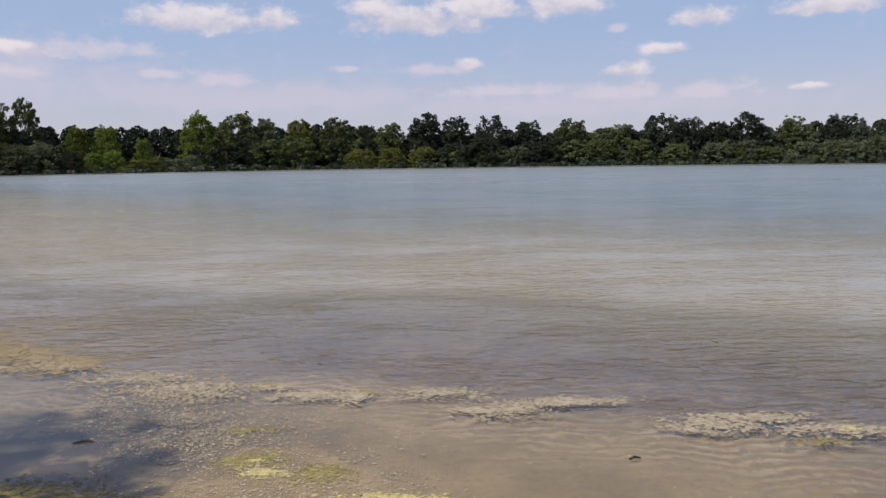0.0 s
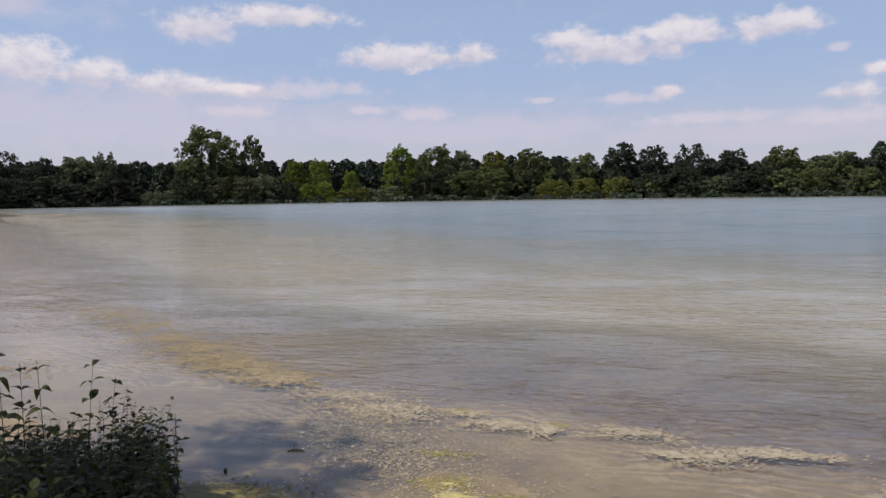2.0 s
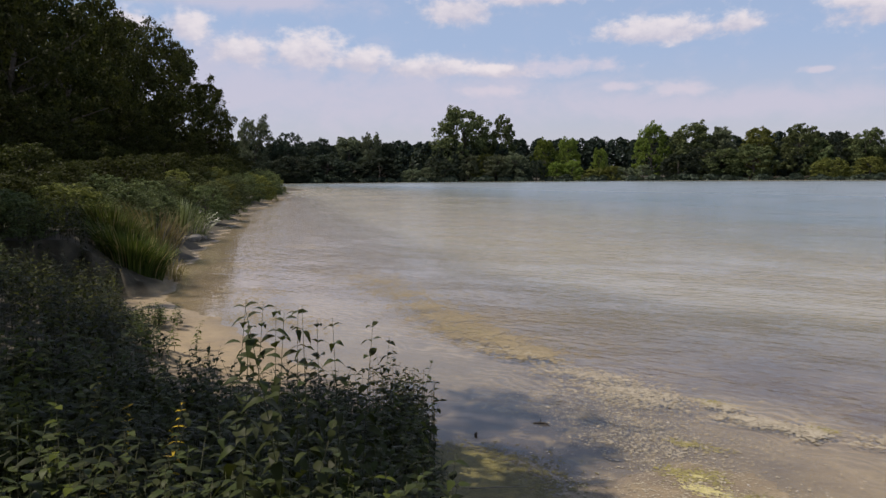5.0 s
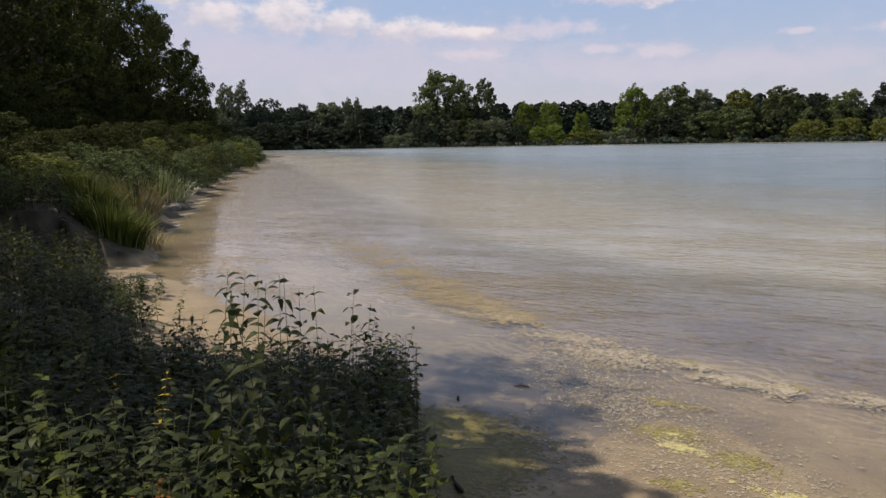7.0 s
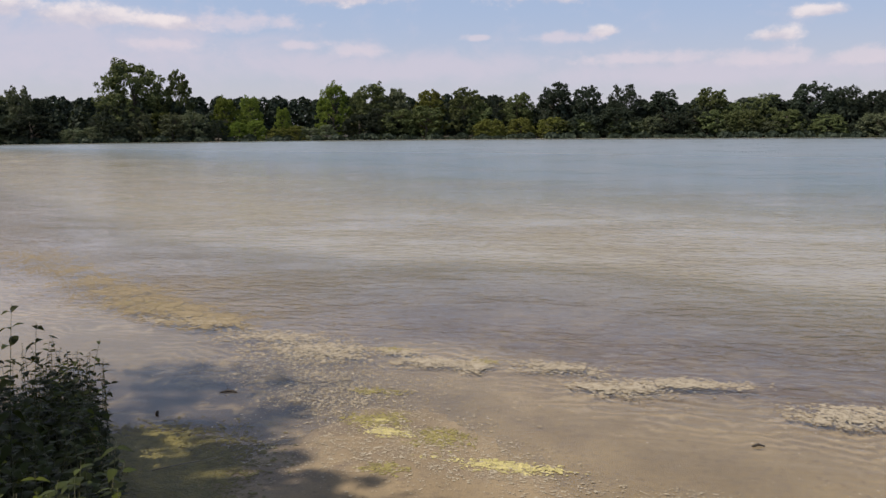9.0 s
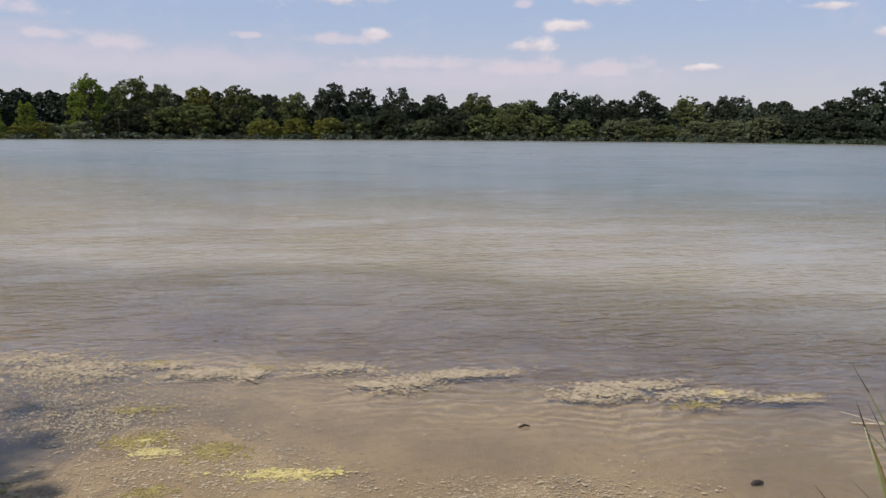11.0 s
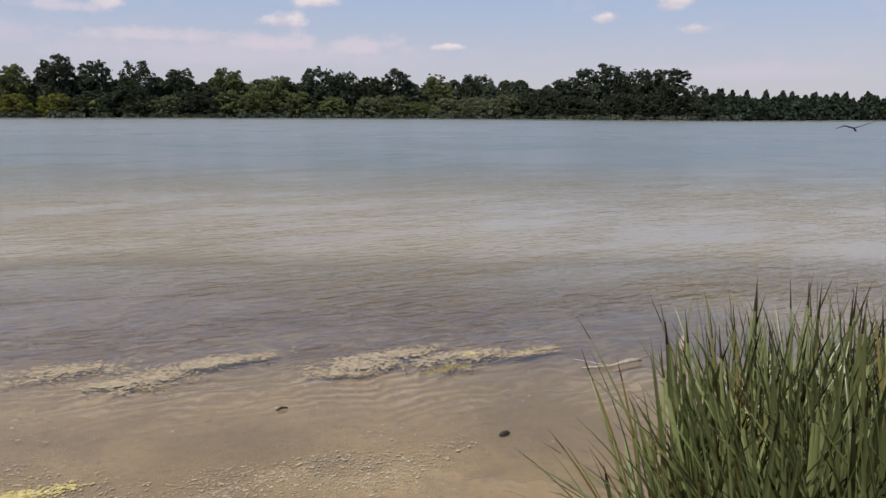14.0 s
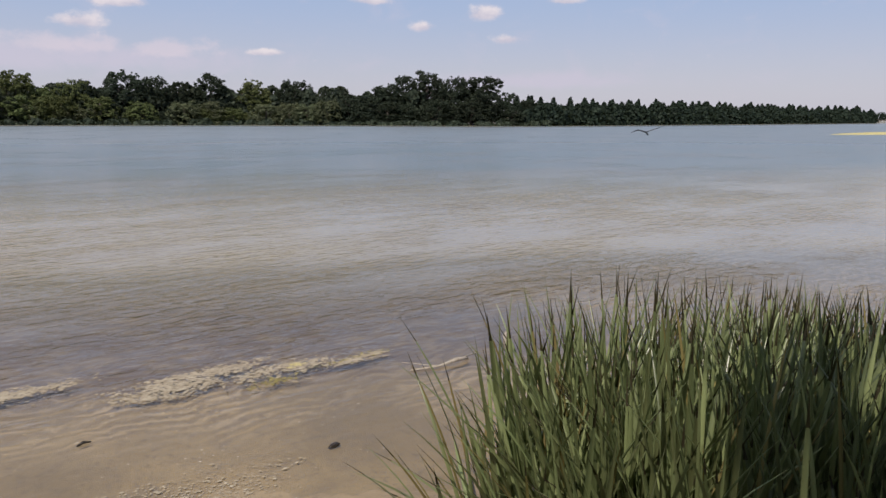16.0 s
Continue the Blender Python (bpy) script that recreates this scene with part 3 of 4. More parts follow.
FAR_WILLOWS = [(-186, 167, 21.2, 12), (-164, 188, 15.3, 13.3), (-158, 193, 15.6, 8.4), (-138, 192, 4.7, 8.4), (-130, 202, 8.6, 11.6), (-116, 209, 8.3, 10.9), (-79, 225, 4.8, 9.3), (-57, 243, 16.9, 10.6), (22, 238, 5.8, 9.5), (87, 223, 7.3, 13.1), (109, 213, 5.9, 13.1), (119, 206, 7.5, 11.4), (51, 233, 4.6, 12.6)]
FAR_DARK = [(-179, 175, 15.8, 13.3), (-171, 182, 14.8, 11.1), (-154, 197, 12.4, 8.8), (-167, 173, 8.8, 18.9), (-154, 184, 7.7, 16.8), (-175, 165, 8.1, 12.6), (-134, 201, 10.8, 12.6), (-109, 212, 5.9, 8.4), (-64, 233, 9.2, 13.5), (-25, 249, 13.6, 9.7), (-5, 250, 18.7, 15.5), (5, 250, 16.2, 13.3), (16, 249, 16.6, 12.4), (9, 240, 9.1, 17.7), (29, 248, 14.0, 13.3), (33, 238, 8.3, 15.2), (60, 243, 13.0, 11.5), (71, 240, 15.3, 15.9)]
FAR_DARK_ISLAND = [(80, 237, 14.1, 11.5), (87, 234, 12.3, 10.2), (95, 231, 16.3, 15.0), (119, 220, 13.6, 13.7), (126, 205, 9.8, 12.6), (133, 200, 9.3, 10.9), (145, 204, 12.2, 13.7), (149, 201, 15.1, 12.4), (155, 196, 17.8, 16.8), (162, 190, 15.4, 11.5), (169, 184, 14.9, 17.2), (174, 176, 10.0, 9.0), (181, 174, 8.0, 8.0), (136, 199, 6.8, 15.6), (152, 187, 7.5, 19.8), (164, 179, 5.9, 17.7), (73, 229, 5.5, 14.7)]
FAR_GREEN = [(-133, 211, 24.4, 21), (-122, 218, 21.5, 9.5), (-66, 241, 19.2, 17.2), (-51, 236, 9.6, 16.8), (-35, 248, 16.2, 13.3), (-30, 248, 12.5, 11.1), (-18, 249, 14.1, 13.3), (43, 246, 14.5, 13.7), (53, 244, 12.1, 15.5), (62, 232, 7.3, 19.8), (45, 236, 7.7, 13.5), (107, 226, 14.2, 12.8), (94, 220, 4.9, 10.9), (0, 239, 5.9, 12.6), (14, 239, 5.0, 12.6)]
FAR_YELLOW = [(-123, 208, 9.2, 9.5), (-88, 222, 4.9, 9.5), (-47, 246, 16.7, 12.4), (-16, 239, 6.5, 17.7)]
FAR_LIME = [(-110, 225, 12.8, 8.8), (-103, 228, 13.7, 8.0), (-100, 219, 6.2, 8.8), (-90, 224, 10.2, 5.5), (-78, 238, 17.3, 11.1)]


def far_trees():
    for kind, rows, shapes, label, seed in (
            ("willow", FAR_WILLOWS, ("round", "bush", "round"), "grey-green willow on the far lake shore", 11),
            ("dark", FAR_DARK, ("round", "bush", "tall"), "dark green broadleaf tree on the far lake shore", 21),
            ("dark", FAR_DARK_ISLAND, ("round", "tall", "bush"), "dark broadleaf tree on a wooded lake island", 31),
            ("oak", FAR_GREEN, ("round", "tall", "bush"), "full-crowned green tree on the far lake shore", 41),
            ("yellow", FAR_YELLOW, ("bush", "round"), "yellow-green leafy tree at the water's edge", 51),
            ("lime", FAR_LIME, ("tall", "round"), "bright lime-green young tree on the far shore", 61)):
        models = [tree(kind, seed + i, s, 21000, 0.018) for i, s in enumerate(shapes)]
        plant_rows(models, rows, label, "tree", "trees on the far shore", seed)
        drop_models(models)


far_trees()


def forest_band(name, line, depth, low, high, step, kind, cone, seed, label, width=(5, 9), leaves=420, base=1.2):
    """Distant woods in one mesh: many leafy crowns side by side along a line."""
    rng = np.random.default_rng(seed)
    lots = []
    for (x0, y0), (x1, y1) in zip(line[:-1], line[1:]):
        length = math.hypot(x1 - x0, y1 - y0)
        for k in np.arange(0, length, step):
            for row in range(depth):
                f = (k + rng.uniform(0, step)) / length
                x, y = x0 + (x1 - x0) * f + rng.normal(0, 1.5), y0 + (y1 - y0) * f + row * 6 + rng.normal(0, 1.5)
                h, w = rng.uniform(low, high), rng.uniform(*width)
                n = leaves
                u = rng.uniform(0, 1, n)
                a = rng.uniform(0, 2 * math.pi, n)
                prof = (1 - u) ** 0.85 if cone else np.sqrt(np.maximum(0.02, 1 - (np.maximum(u - 0.3, 0) / 0.7) ** 2)) * (0.88 + 0.12 * np.sin(a * 3 + u * 9))
                r = 0.5 * w * prof * rng.uniform(0.6, 1.05, n)
                c = np.stack([x + r * np.cos(a), y + r * np.sin(a), u * h + base], 1)
                lots.append(leaf_quads(rng, c, np.stack([np.cos(a), np.sin(a), 0.5 + 0 * a], 1), 0.85))
    return tagged(new(name, quads_mesh(name, np.concatenate(lots), LEAF[kind])), label, "woods", kind="stuff")


forest_band("far_woods", [(-290, 190), (-200, 262), (-120, 290), (-30, 296)], 2, 13.0, 16.0, 3.6, "needle", False, 5, "dark distant woods behind the shore trees", (8, 12), 520)
forest_band("conifer_belt", [(178, 171), (290, 175), (478, 182.5)], 2, 5.5, 9.8, 2.6, "needle", True, 6, "long dark belt of conifers along the far water's edge", (6, 11), 260, 0.1)
forest_band("belt_thicket", [(178, 169.5), (290, 173), (479, 180.7)], 2, 4.0, 7.6, 4.2, "needle", False, 13, "dark broadleaf growth among the conifers of the belt", (6, 11), 320, 0.05)
forest_band("horizon_woods", [(950, 352), (1400, 440)], 1, 6, 9, 9, "needle", False, 7, "faint woods on the horizon", (12, 18), 120)
forest_band("shore_thicket", [(-178, 159), (-150, 182.5), (-122, 203), (-94, 216), (-67, 226.5), (-29, 233.5), (21, 233.5), (60, 226.5), (96, 215), (129, 196), (151, 178), (180, 165.5)], 1, 0.4, 1.7, 3.0, "dark", False, 8, "dense low thicket along the far shoreline", (3, 6), 220, 0.05)
forest_band("thicket_behind", [(-190, 172), (-158, 196), (-128, 216), (-112, 224)], 1, 7.0, 11.5, 3.6, "dark", False, 9, "dark understorey between the shore trees", (6, 10), 420)
forest_band("understorey", [(-72, 246), (-29, 252), (25, 252), (66, 243), (104, 229), (138, 208), (158, 192), (172, 182)], 1, 6.5, 10.5, 3.6, "dark", False, 10, "dark understorey between the island trees", (6, 11), 460)

forest_band("island_woods", [(-72, 256), (-29, 262), (25, 262), (66, 253), (104, 238), (138, 217), (163, 197)], 1, 8.0, 11.5, 5.0, "dark", False, 12, "dark woods filling the island behind its shore trees", (9, 13), 800)

WOOD_EDGE = [(-97, 74.5, 16.0, 12), (-92, 67.5, 21, 14), (-85, 57, 22.5, 15), (-77, 48, 22.5, 15), (-69, 39, 21.5, 14), (-63, 31, 21, 14), (-57, 23, 21, 14), (-99, 62, 21, 15), (-89, 50, 23, 15), (-79, 38, 22, 15), (-71, 28, 22, 15), (-97, 80, 7, 7), (-82, 59, 9, 10), (-74, 50, 9, 10), (-67, 42, 9, 10), (-60, 33, 8, 10), (-54, 25, 8, 10), (-90, 69, 8, 9)]


SHADE_TREES = [(-12.0, 4.4, 12.5, 4.6)]
# trees out of view, added to shade nettles and cattails and block sky light
UNSEEN_SHADE_TREES = [(-8.8, 2.0, 11.5, 3.1), (-15.5, 1.0, 13, 7), (-11.4, 1.6, 12.5, 4.8), (-0.4, -1.5, 12.5, 3.4), (-3.2, -6.5, 13, 6)]
# unseen row added behind the camera; it cuts sky light on the near plants
UNSEEN_WOOD = [(-27, 4, 15, 12), (-25, -7, 16, 13), (-18, -13, 16, 13), (-9, -16, 16, 13), (1, -17, 16, 13), (11, -17, 16, 13)]


def left_wood():
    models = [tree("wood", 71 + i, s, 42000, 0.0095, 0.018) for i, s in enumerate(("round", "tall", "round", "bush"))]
    plant_rows(models, WOOD_EDGE, "tall broadleaf tree at the edge of the wood, shade put into its leaf colour", "tree", "trees of the wood on the bank", 7)
    drop_models(models)
    models = [tree("dark", 79, "round", 14000, 0.02, 0.02)]
    plant_rows(models, UNSEEN_WOOD, "unseen tall dark tree added behind the bank to cut sky light", "tree", "trees of the wood on the bank", 9)
    drop_models(models)
    models = [tree("oak", 75, "high", 1900, 0.022, 0.012)]
    dense = [tree("oak", 76, "high", 9000, 0.022, 0.012)]
    plant_rows(dense, UNSEEN_SHADE_TREES, "unseen high-crowned leafy tree added to shade the bank plants", "tree", "bank trees", 18)
    drop_models(dense)
    plant_rows(models, SHADE_TREES, "high-crowned tree standing on the bank above the nettles", "tree", "bank trees", 8)
    drop_models(models)


left_wood()


# ---- left bank ----
BANK_SHRUBS = [(-95, 86, 2.6, 5), (-88, 79.5, 3.4, 6), (-81, 72, 3.8, 6), (-74, 65, 4.0, 6), (-67, 57.5, 3.6, 6), (-60, 50, 3.4, 5), (-53, 42.5, 3.2, 5), (-47, 36.5, 3.0, 4.5), (-42, 32, 2.8, 4.2), (-37.5, 28, 2.4, 3.6)]
INLAND_SHRUBS = [(-84, 70, 5, 7), (-74, 59, 5, 7), (-64, 49, 4.6, 7), (-55, 39, 4, 6), (-48, 32, 3.6, 6), (-42, 26, 3.2, 5), (-36, 21, 2.8, 5), (-31, 15.5, 2.4, 4.5), (-40, 18, 3.6, 6), (-34, 10, 3.0, 6), (-28, 9, 2.2, 4)]
NEAR_SHRUBS = [(-26, 15.5, 2.0, 3.4), (-23, 11.5, 1.6, 3.2), (-20.5, 8.3, 1.5, 3.0), (-23, 7.5, 1.8, 3.6), (-17.5, 5.5, 1.3, 3), (-14, 4.5, 1.2, 2.6), (-29, 18.5, 2.0, 3.2)]


def bank_shrubs():
    for kind, rows, label, seed in (
            ("oak", BANK_SHRUBS, "low green shrub overhanging the stony bank", 81),
            ("wood", INLAND_SHRUBS, "shrub beside the wood, shade put into its leaf colour", 84),
            ("oak", NEAR_SHRUBS, "leafy waist-high shrub on the grassy bank", 87)):
        models = [tree(kind, seed + i, "bush", 12000, 0.017, 0.012) for i in range(2)]
        if kind != "wood":
            models.append(tree("yellow", seed + 2, "bush", 12000, 0.017, 0.012))
        plant_rows(models, rows, label, "shrub", "shrubs on the bank", seed, 0.05)
        drop_models(models)


bank_shrubs()


def stone_mesh(seed):
    rng = random.Random(seed)
    bm = bmesh.new()
    bmesh.ops.create_icosphere(bm, subdivisions=2, radius=0.5)
    for v in bm.verts:
        v.co *= 0.75 + 0.5 * noise.noise(v.co * 1.7 + Vector((seed, 0, 0)))
        v.co.z *= 0.6
        v.co.x *= 1.0 + 0.3 * rng.random() * 0.2
    me = bpy.data.meshes.new("stone")
    bm.to_mesh(me)
    bm.free()
    me.materials.append(STONE)
    return me


def bank_stones():
    rng = random.Random(31)
    meshes = [stone_mesh(i) for i in range(5)]
    line = [(-27.5, 20.8), (-31, 23.9), (-44, 35.1), (-56, 46.6), (-70, 61.1), (-91, 84.1)]
    for (x0, y0), (x1, y1) in zip(line[:-1], line[1:]):
        for k in range(int(math.hypot(x1 - x0, y1 - y0) / 0.85)):
            f = (k + rng.random()) * 0.85 / math.hypot(x1 - x0, y1 - y0)
            x, y = x0 + (x1 - x0) * f + rng.uniform(-0.9, 0.3), y0 + (y1 - y0) * f + rng.uniform(-0.3, 0.6)
            s = rng.uniform(0.35, 0.95)
            ob = new("bank_stone", rng.choice(meshes))
            ob.matrix_world = pose(x, y, (ground_z(x, y)) + 0.12 * s, 0, 0, rng.uniform(0, 360)) @ Matrix.Diagonal((s, s, s, 1))
            tagged(ob, "pale grey rough stone at the water's edge", "stone", "stones along the bank")


bank_stones()


def blade(rng, length, width, lean, turn, fold=0.25, segments=9):
    """Verts and faces of one long leaf with a keel, rising from the origin and bending over."""
    verts, faces = [], []
    way = Vector((math.cos(turn), math.sin(turn), 0))
    side = Vector((-way.y, way.x, 0))
    p, tilt = Vector((0, 0, -0.03)), lean * 0.25
    droop = lean * rng.uniform(0.6, 1.5)
    for i in range(segments + 1):
        f = i / segments
        w = width * (1 - f ** 4) * (0.75 + 0.25 * min(1, f * 4)) + 0.0006
        nrm = way * math.cos(tilt) - Vector((0, 0, 1)) * math.sin(tilt)
        verts += [p - side * w * 0.5, p - nrm * w * fold, p + side * w * 0.5]
        if i < segments:
            a = 3 * i
            faces += [(a, a + 1, a + 4, a + 3), (a + 1, a + 2, a + 5, a + 4)]
        p = p + (Vector((0, 0, 1)) * math.cos(tilt) + way * math.sin(tilt)) * (length / segments)
        tilt += droop / segments
    return verts, faces


def sedge_clump(name, x, y, count, length, spread, mats, label, seed, category="sedge"):
    """A tussock: each blade leans outwards."""
    rng = random.Random(seed)
    lots, slots = [], []
    for _ in range(count):
        a, r = rng.uniform(0, 2 * math.pi), spread * math.sqrt(rng.random())
        v, f = blade(rng, length * rng.uniform(0.6, 1.05), rng.uniform(0.022, 0.042), 0.25 + 0.75 * r / spread * rng.uniform(0.5, 1.2), a, segments=6)
        dx, dy = r * math.cos(a), r * math.sin(a)
        dz = (ground_z(x + dx, y + dy)) - (ground_z(x, y))
        lots.append(([q + Vector((dx, dy, dz)) for q in v], f))
        slots += [0 if rng.random() < 0.85 else 1] * len(f)
    ob = new(name, mesh_from(name, *merge(*lots), mats, slots))
    ob.location = (x, y, (ground_z(x, y)))
    return tagged(ob, label, category, kind="stuff")


sedge_clump("sedge_tussock", -19.2, 12.2, 900, 1.25, 0.85, [SEDGE, STRAW], "bright green sedge tussock at the sandy water's edge", 1)
sedge_clump("sedge_tussock", -21.2, 12.9, 650, 1.3, 0.8, [SEDGE, STRAW], "bright green sedge tussock at the sandy water's edge", 2)
sedge_clump("sedge_tussock", -30.6, 22.2, 420, 1.7, 1.4, [REED, SEDGE], "dark green rush tussock beside the stony bank", 3)
sedge_clump("dry_grass", -23.8, 16.2, 260, 1.6, 0.8, [STRAW, SEDGE], "tall straw-coloured dry grass on the bank", 4, "grass")
sedge_clump("dry_grass", -34, 12.5, 300, 1.6, 1.8, [STRAW, RUST], "brown withered grass in front of the wood", 5, "grass")
sedge_clump("fallen_reeds", -19.8, 13.7, 90, 0.8, 0.6, [STRAW, STRAW], "broken pale reeds lying on the sand", 6, "grass")
for k, (x, y) in enumerate([(-25, 14), (-27.5, 16.8), (-22, 9.4), (-33.5, 23.6), (-29, 13)]):
    sedge_clump("bank_grass", x, y, 240, 1.1, 1.0, [SEDGE, STRAW], "rough green grass growing on the bank", 40 + k, "grass")


# ---- nettles and herbs before the camera ----
def leaf_shape(length, width, droop, m, turn_up=0.12):
    """Verts and faces of a pointed oval leaf along +x of m, folded at the midrib."""
    rows = [(0.0, 0.02), (0.22, 0.42), (0.5, 0.5), (0.78, 0.27), (1.0, 0.0)]
    verts, faces = [], []
    for f, w in rows:
        z = -droop * length * f * f
        verts += [m @ Vector((f * length, -w * width, z + turn_up * w * width)), m @ Vector((f * length, 0, z)), m @ Vector((f * length, w * width, z + turn_up * w * width))]
    for i in range(len(rows) - 1):
        a = 3 * i
        faces += [(a, a + 3, a + 4, a + 1), (a + 1, a + 4, a + 5, a + 2)]
    return verts, faces


def shoot(rng, height, pairs, leaf, narrow=0.55):
    """The line of a stem, its radii, and the leaves set on it in crossed pairs."""
    lean, turn = rng.uniform(0.0, 0.22), rng.uniform(0, 2 * math.pi)
    line = [Vector((math.cos(turn) * lean * height * f * f, math.sin(turn) * lean * height * f * f, height * f)) for f in (0, 0.25, 0.5, 0.75, 1.0)]

    def at(f):
        return Vector((math.cos(turn) * lean * height * f * f, math.sin(turn) * lean * height * f * f, height * f))
    leaves = []
    spin = rng.uniform(0, math.pi)
    for i in range(pairs):
        f = 0.22 + 0.78 * (i + 0.5) / pairs
        size = leaf * (1.0 - 0.5 * max(0, f - 0.55) / 0.45) * rng.uniform(0.8, 1.2)
        for k in (0, 1):
            a = spin + i * math.pi / 2 + k * math.pi + rng.uniform(-0.3, 0.3)
            m = Matrix.Translation(at(f)) @ Euler((rng.uniform(-0.3, 0.3), -0.35 + rng.uniform(-0.25, 0.35) - 0.5 * max(0, f - 0.8), a)).to_matrix().to_4x4()
            leaves.append((size, size * narrow, rng.uniform(0.3, 0.8), m))
    return line, [0.0045, 0.004, 0.0035, 0.0025, 0.0012], leaves


def nettle(seed, height, pairs, leaf, mat):
    rng = random.Random(seed)
    base = new("nettle")
    line, radii, leaves = shoot(rng, height, pairs, leaf)
    part_mesh("stem", mesh_from("stem", *tube(line, radii, 5), STEM, smooth=True), base, "thin green-brown stem")
    for size, wide, droop, m in leaves:
        part_mesh("leaf", mesh_from("leaf", *leaf_shape(size, wide, droop, m), mat, smooth=True), base)
    return base


def view_ceiling(x, y):
    """How high the growth stands over the water, fitted to the camera's view: eye height less a drop set by view
    direction.
    """
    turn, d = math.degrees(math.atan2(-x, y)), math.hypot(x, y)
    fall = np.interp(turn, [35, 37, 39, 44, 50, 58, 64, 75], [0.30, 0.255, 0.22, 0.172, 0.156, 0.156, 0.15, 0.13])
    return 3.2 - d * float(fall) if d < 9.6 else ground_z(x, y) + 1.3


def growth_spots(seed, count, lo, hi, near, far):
    """Places on the bank, spread by angle and distance from the camera, with plant height fitted to its view."""
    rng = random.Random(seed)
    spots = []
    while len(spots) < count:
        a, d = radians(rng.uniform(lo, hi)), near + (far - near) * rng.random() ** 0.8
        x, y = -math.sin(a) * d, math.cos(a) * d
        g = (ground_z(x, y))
        room = view_ceiling(x, y) - g
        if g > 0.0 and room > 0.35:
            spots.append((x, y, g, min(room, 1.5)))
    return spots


def nettle_patch():
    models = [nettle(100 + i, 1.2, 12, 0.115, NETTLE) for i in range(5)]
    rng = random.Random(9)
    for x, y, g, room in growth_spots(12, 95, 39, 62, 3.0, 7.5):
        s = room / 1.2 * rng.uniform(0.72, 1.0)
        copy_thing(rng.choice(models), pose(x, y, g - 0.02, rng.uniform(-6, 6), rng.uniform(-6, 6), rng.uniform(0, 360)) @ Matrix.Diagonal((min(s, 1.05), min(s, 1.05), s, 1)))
    # tall tips that stand out over the rest, placed to fit the camera's view
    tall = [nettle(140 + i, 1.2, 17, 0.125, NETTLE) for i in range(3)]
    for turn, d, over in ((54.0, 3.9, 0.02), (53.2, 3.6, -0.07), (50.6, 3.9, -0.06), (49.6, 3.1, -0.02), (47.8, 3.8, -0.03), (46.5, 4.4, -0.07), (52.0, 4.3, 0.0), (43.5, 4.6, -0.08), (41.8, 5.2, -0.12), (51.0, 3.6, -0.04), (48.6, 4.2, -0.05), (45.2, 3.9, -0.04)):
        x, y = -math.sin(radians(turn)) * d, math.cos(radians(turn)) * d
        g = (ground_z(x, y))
        s = (view_ceiling(x, y) + over - g) / 1.2
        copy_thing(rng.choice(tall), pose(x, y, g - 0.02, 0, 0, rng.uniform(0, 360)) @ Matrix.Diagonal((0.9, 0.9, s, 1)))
    drop_models(models + tall)
    for ob in [o for o in scene.objects if o.parent is None and o.name.startswith("nettle")]:
        tagged(ob, "dark green stinging nettle growing on the lake bank", "nettle", "nettles on the bank")


nettle_patch()


def herb_bed(name, seed, spots, tall, leaf, pairs, mats, label, narrow=0.55, share=0.15):
    """Undergrowth in one mesh: leafy shoots that nobody could count."""
    rng = random.Random(seed)
    lots, slots = [], []
    for x, y, g, room in spots:
        h = min(room, tall) * rng.uniform(0.55, 1.0)
        line, radii, leaves = shoot(rng, h, max(3, int(pairs * h / tall)), leaf, narrow)
        off = Matrix.Translation((x, y, g - 0.02))
        v, f = tube(line, radii, 4)
        lots.append(([off @ q for q in v], f))
        slots += [1] * len(f)
        odd = rng.random() < share
        for size, wide, droop, m in leaves:
            v, f = leaf_shape(size, wide, droop, off @ m)
            lots.append((v, f))
            slots += [2 if odd else 0] * len(f)
    verts = [q for v, _ in lots for q in v]
    faces, n = [], 0
    for v, f in lots:
        faces += [tuple(i + n for i in q) for q in f]
        n += len(v)
    return tagged(new(name, mesh_from(name, verts, faces, mats, slots, True)), label, "undergrowth", kind="stuff")


# the share of HERB shoots puts sunlit spots into the growth by colour
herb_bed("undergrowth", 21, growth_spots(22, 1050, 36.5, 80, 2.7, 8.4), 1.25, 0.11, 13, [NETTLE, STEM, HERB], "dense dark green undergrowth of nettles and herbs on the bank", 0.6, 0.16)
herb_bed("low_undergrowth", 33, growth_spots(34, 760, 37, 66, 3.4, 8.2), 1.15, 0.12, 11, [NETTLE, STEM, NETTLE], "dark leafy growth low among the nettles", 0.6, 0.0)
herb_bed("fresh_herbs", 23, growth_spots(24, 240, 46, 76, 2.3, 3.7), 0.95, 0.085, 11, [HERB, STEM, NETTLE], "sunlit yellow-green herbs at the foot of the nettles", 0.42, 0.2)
herb_bed("far_bank_herbs", 25, growth_spots(26, 1300, 58.5, 78, 9.7, 24), 1.25, 0.13, 9, [NETTLE, STEM, HERB], "dark herbs covering the bank, shade put into the leaf colour", 0.45, 0.25)
def spots_near(seed, count, x, y, spread, room):
    rng = random.Random(seed)
    places = [(x + rng.gauss(0, spread), y + rng.gauss(0, spread)) for _ in range(count)]
    return [(px, py, ground_z(px, py), room) for px, py in places]


herb_bed("low_bank_herbs", 35, spots_near(36, 110, -13.9, 8.6, 0.5, 0.55) + spots_near(37, 90, -11.6, 7.0, 0.5, 0.6), 0.6, 0.11, 9, [NETTLE, STEM, HERB], "low dark herbs at the edge of the beach", 0.5, 0.15)
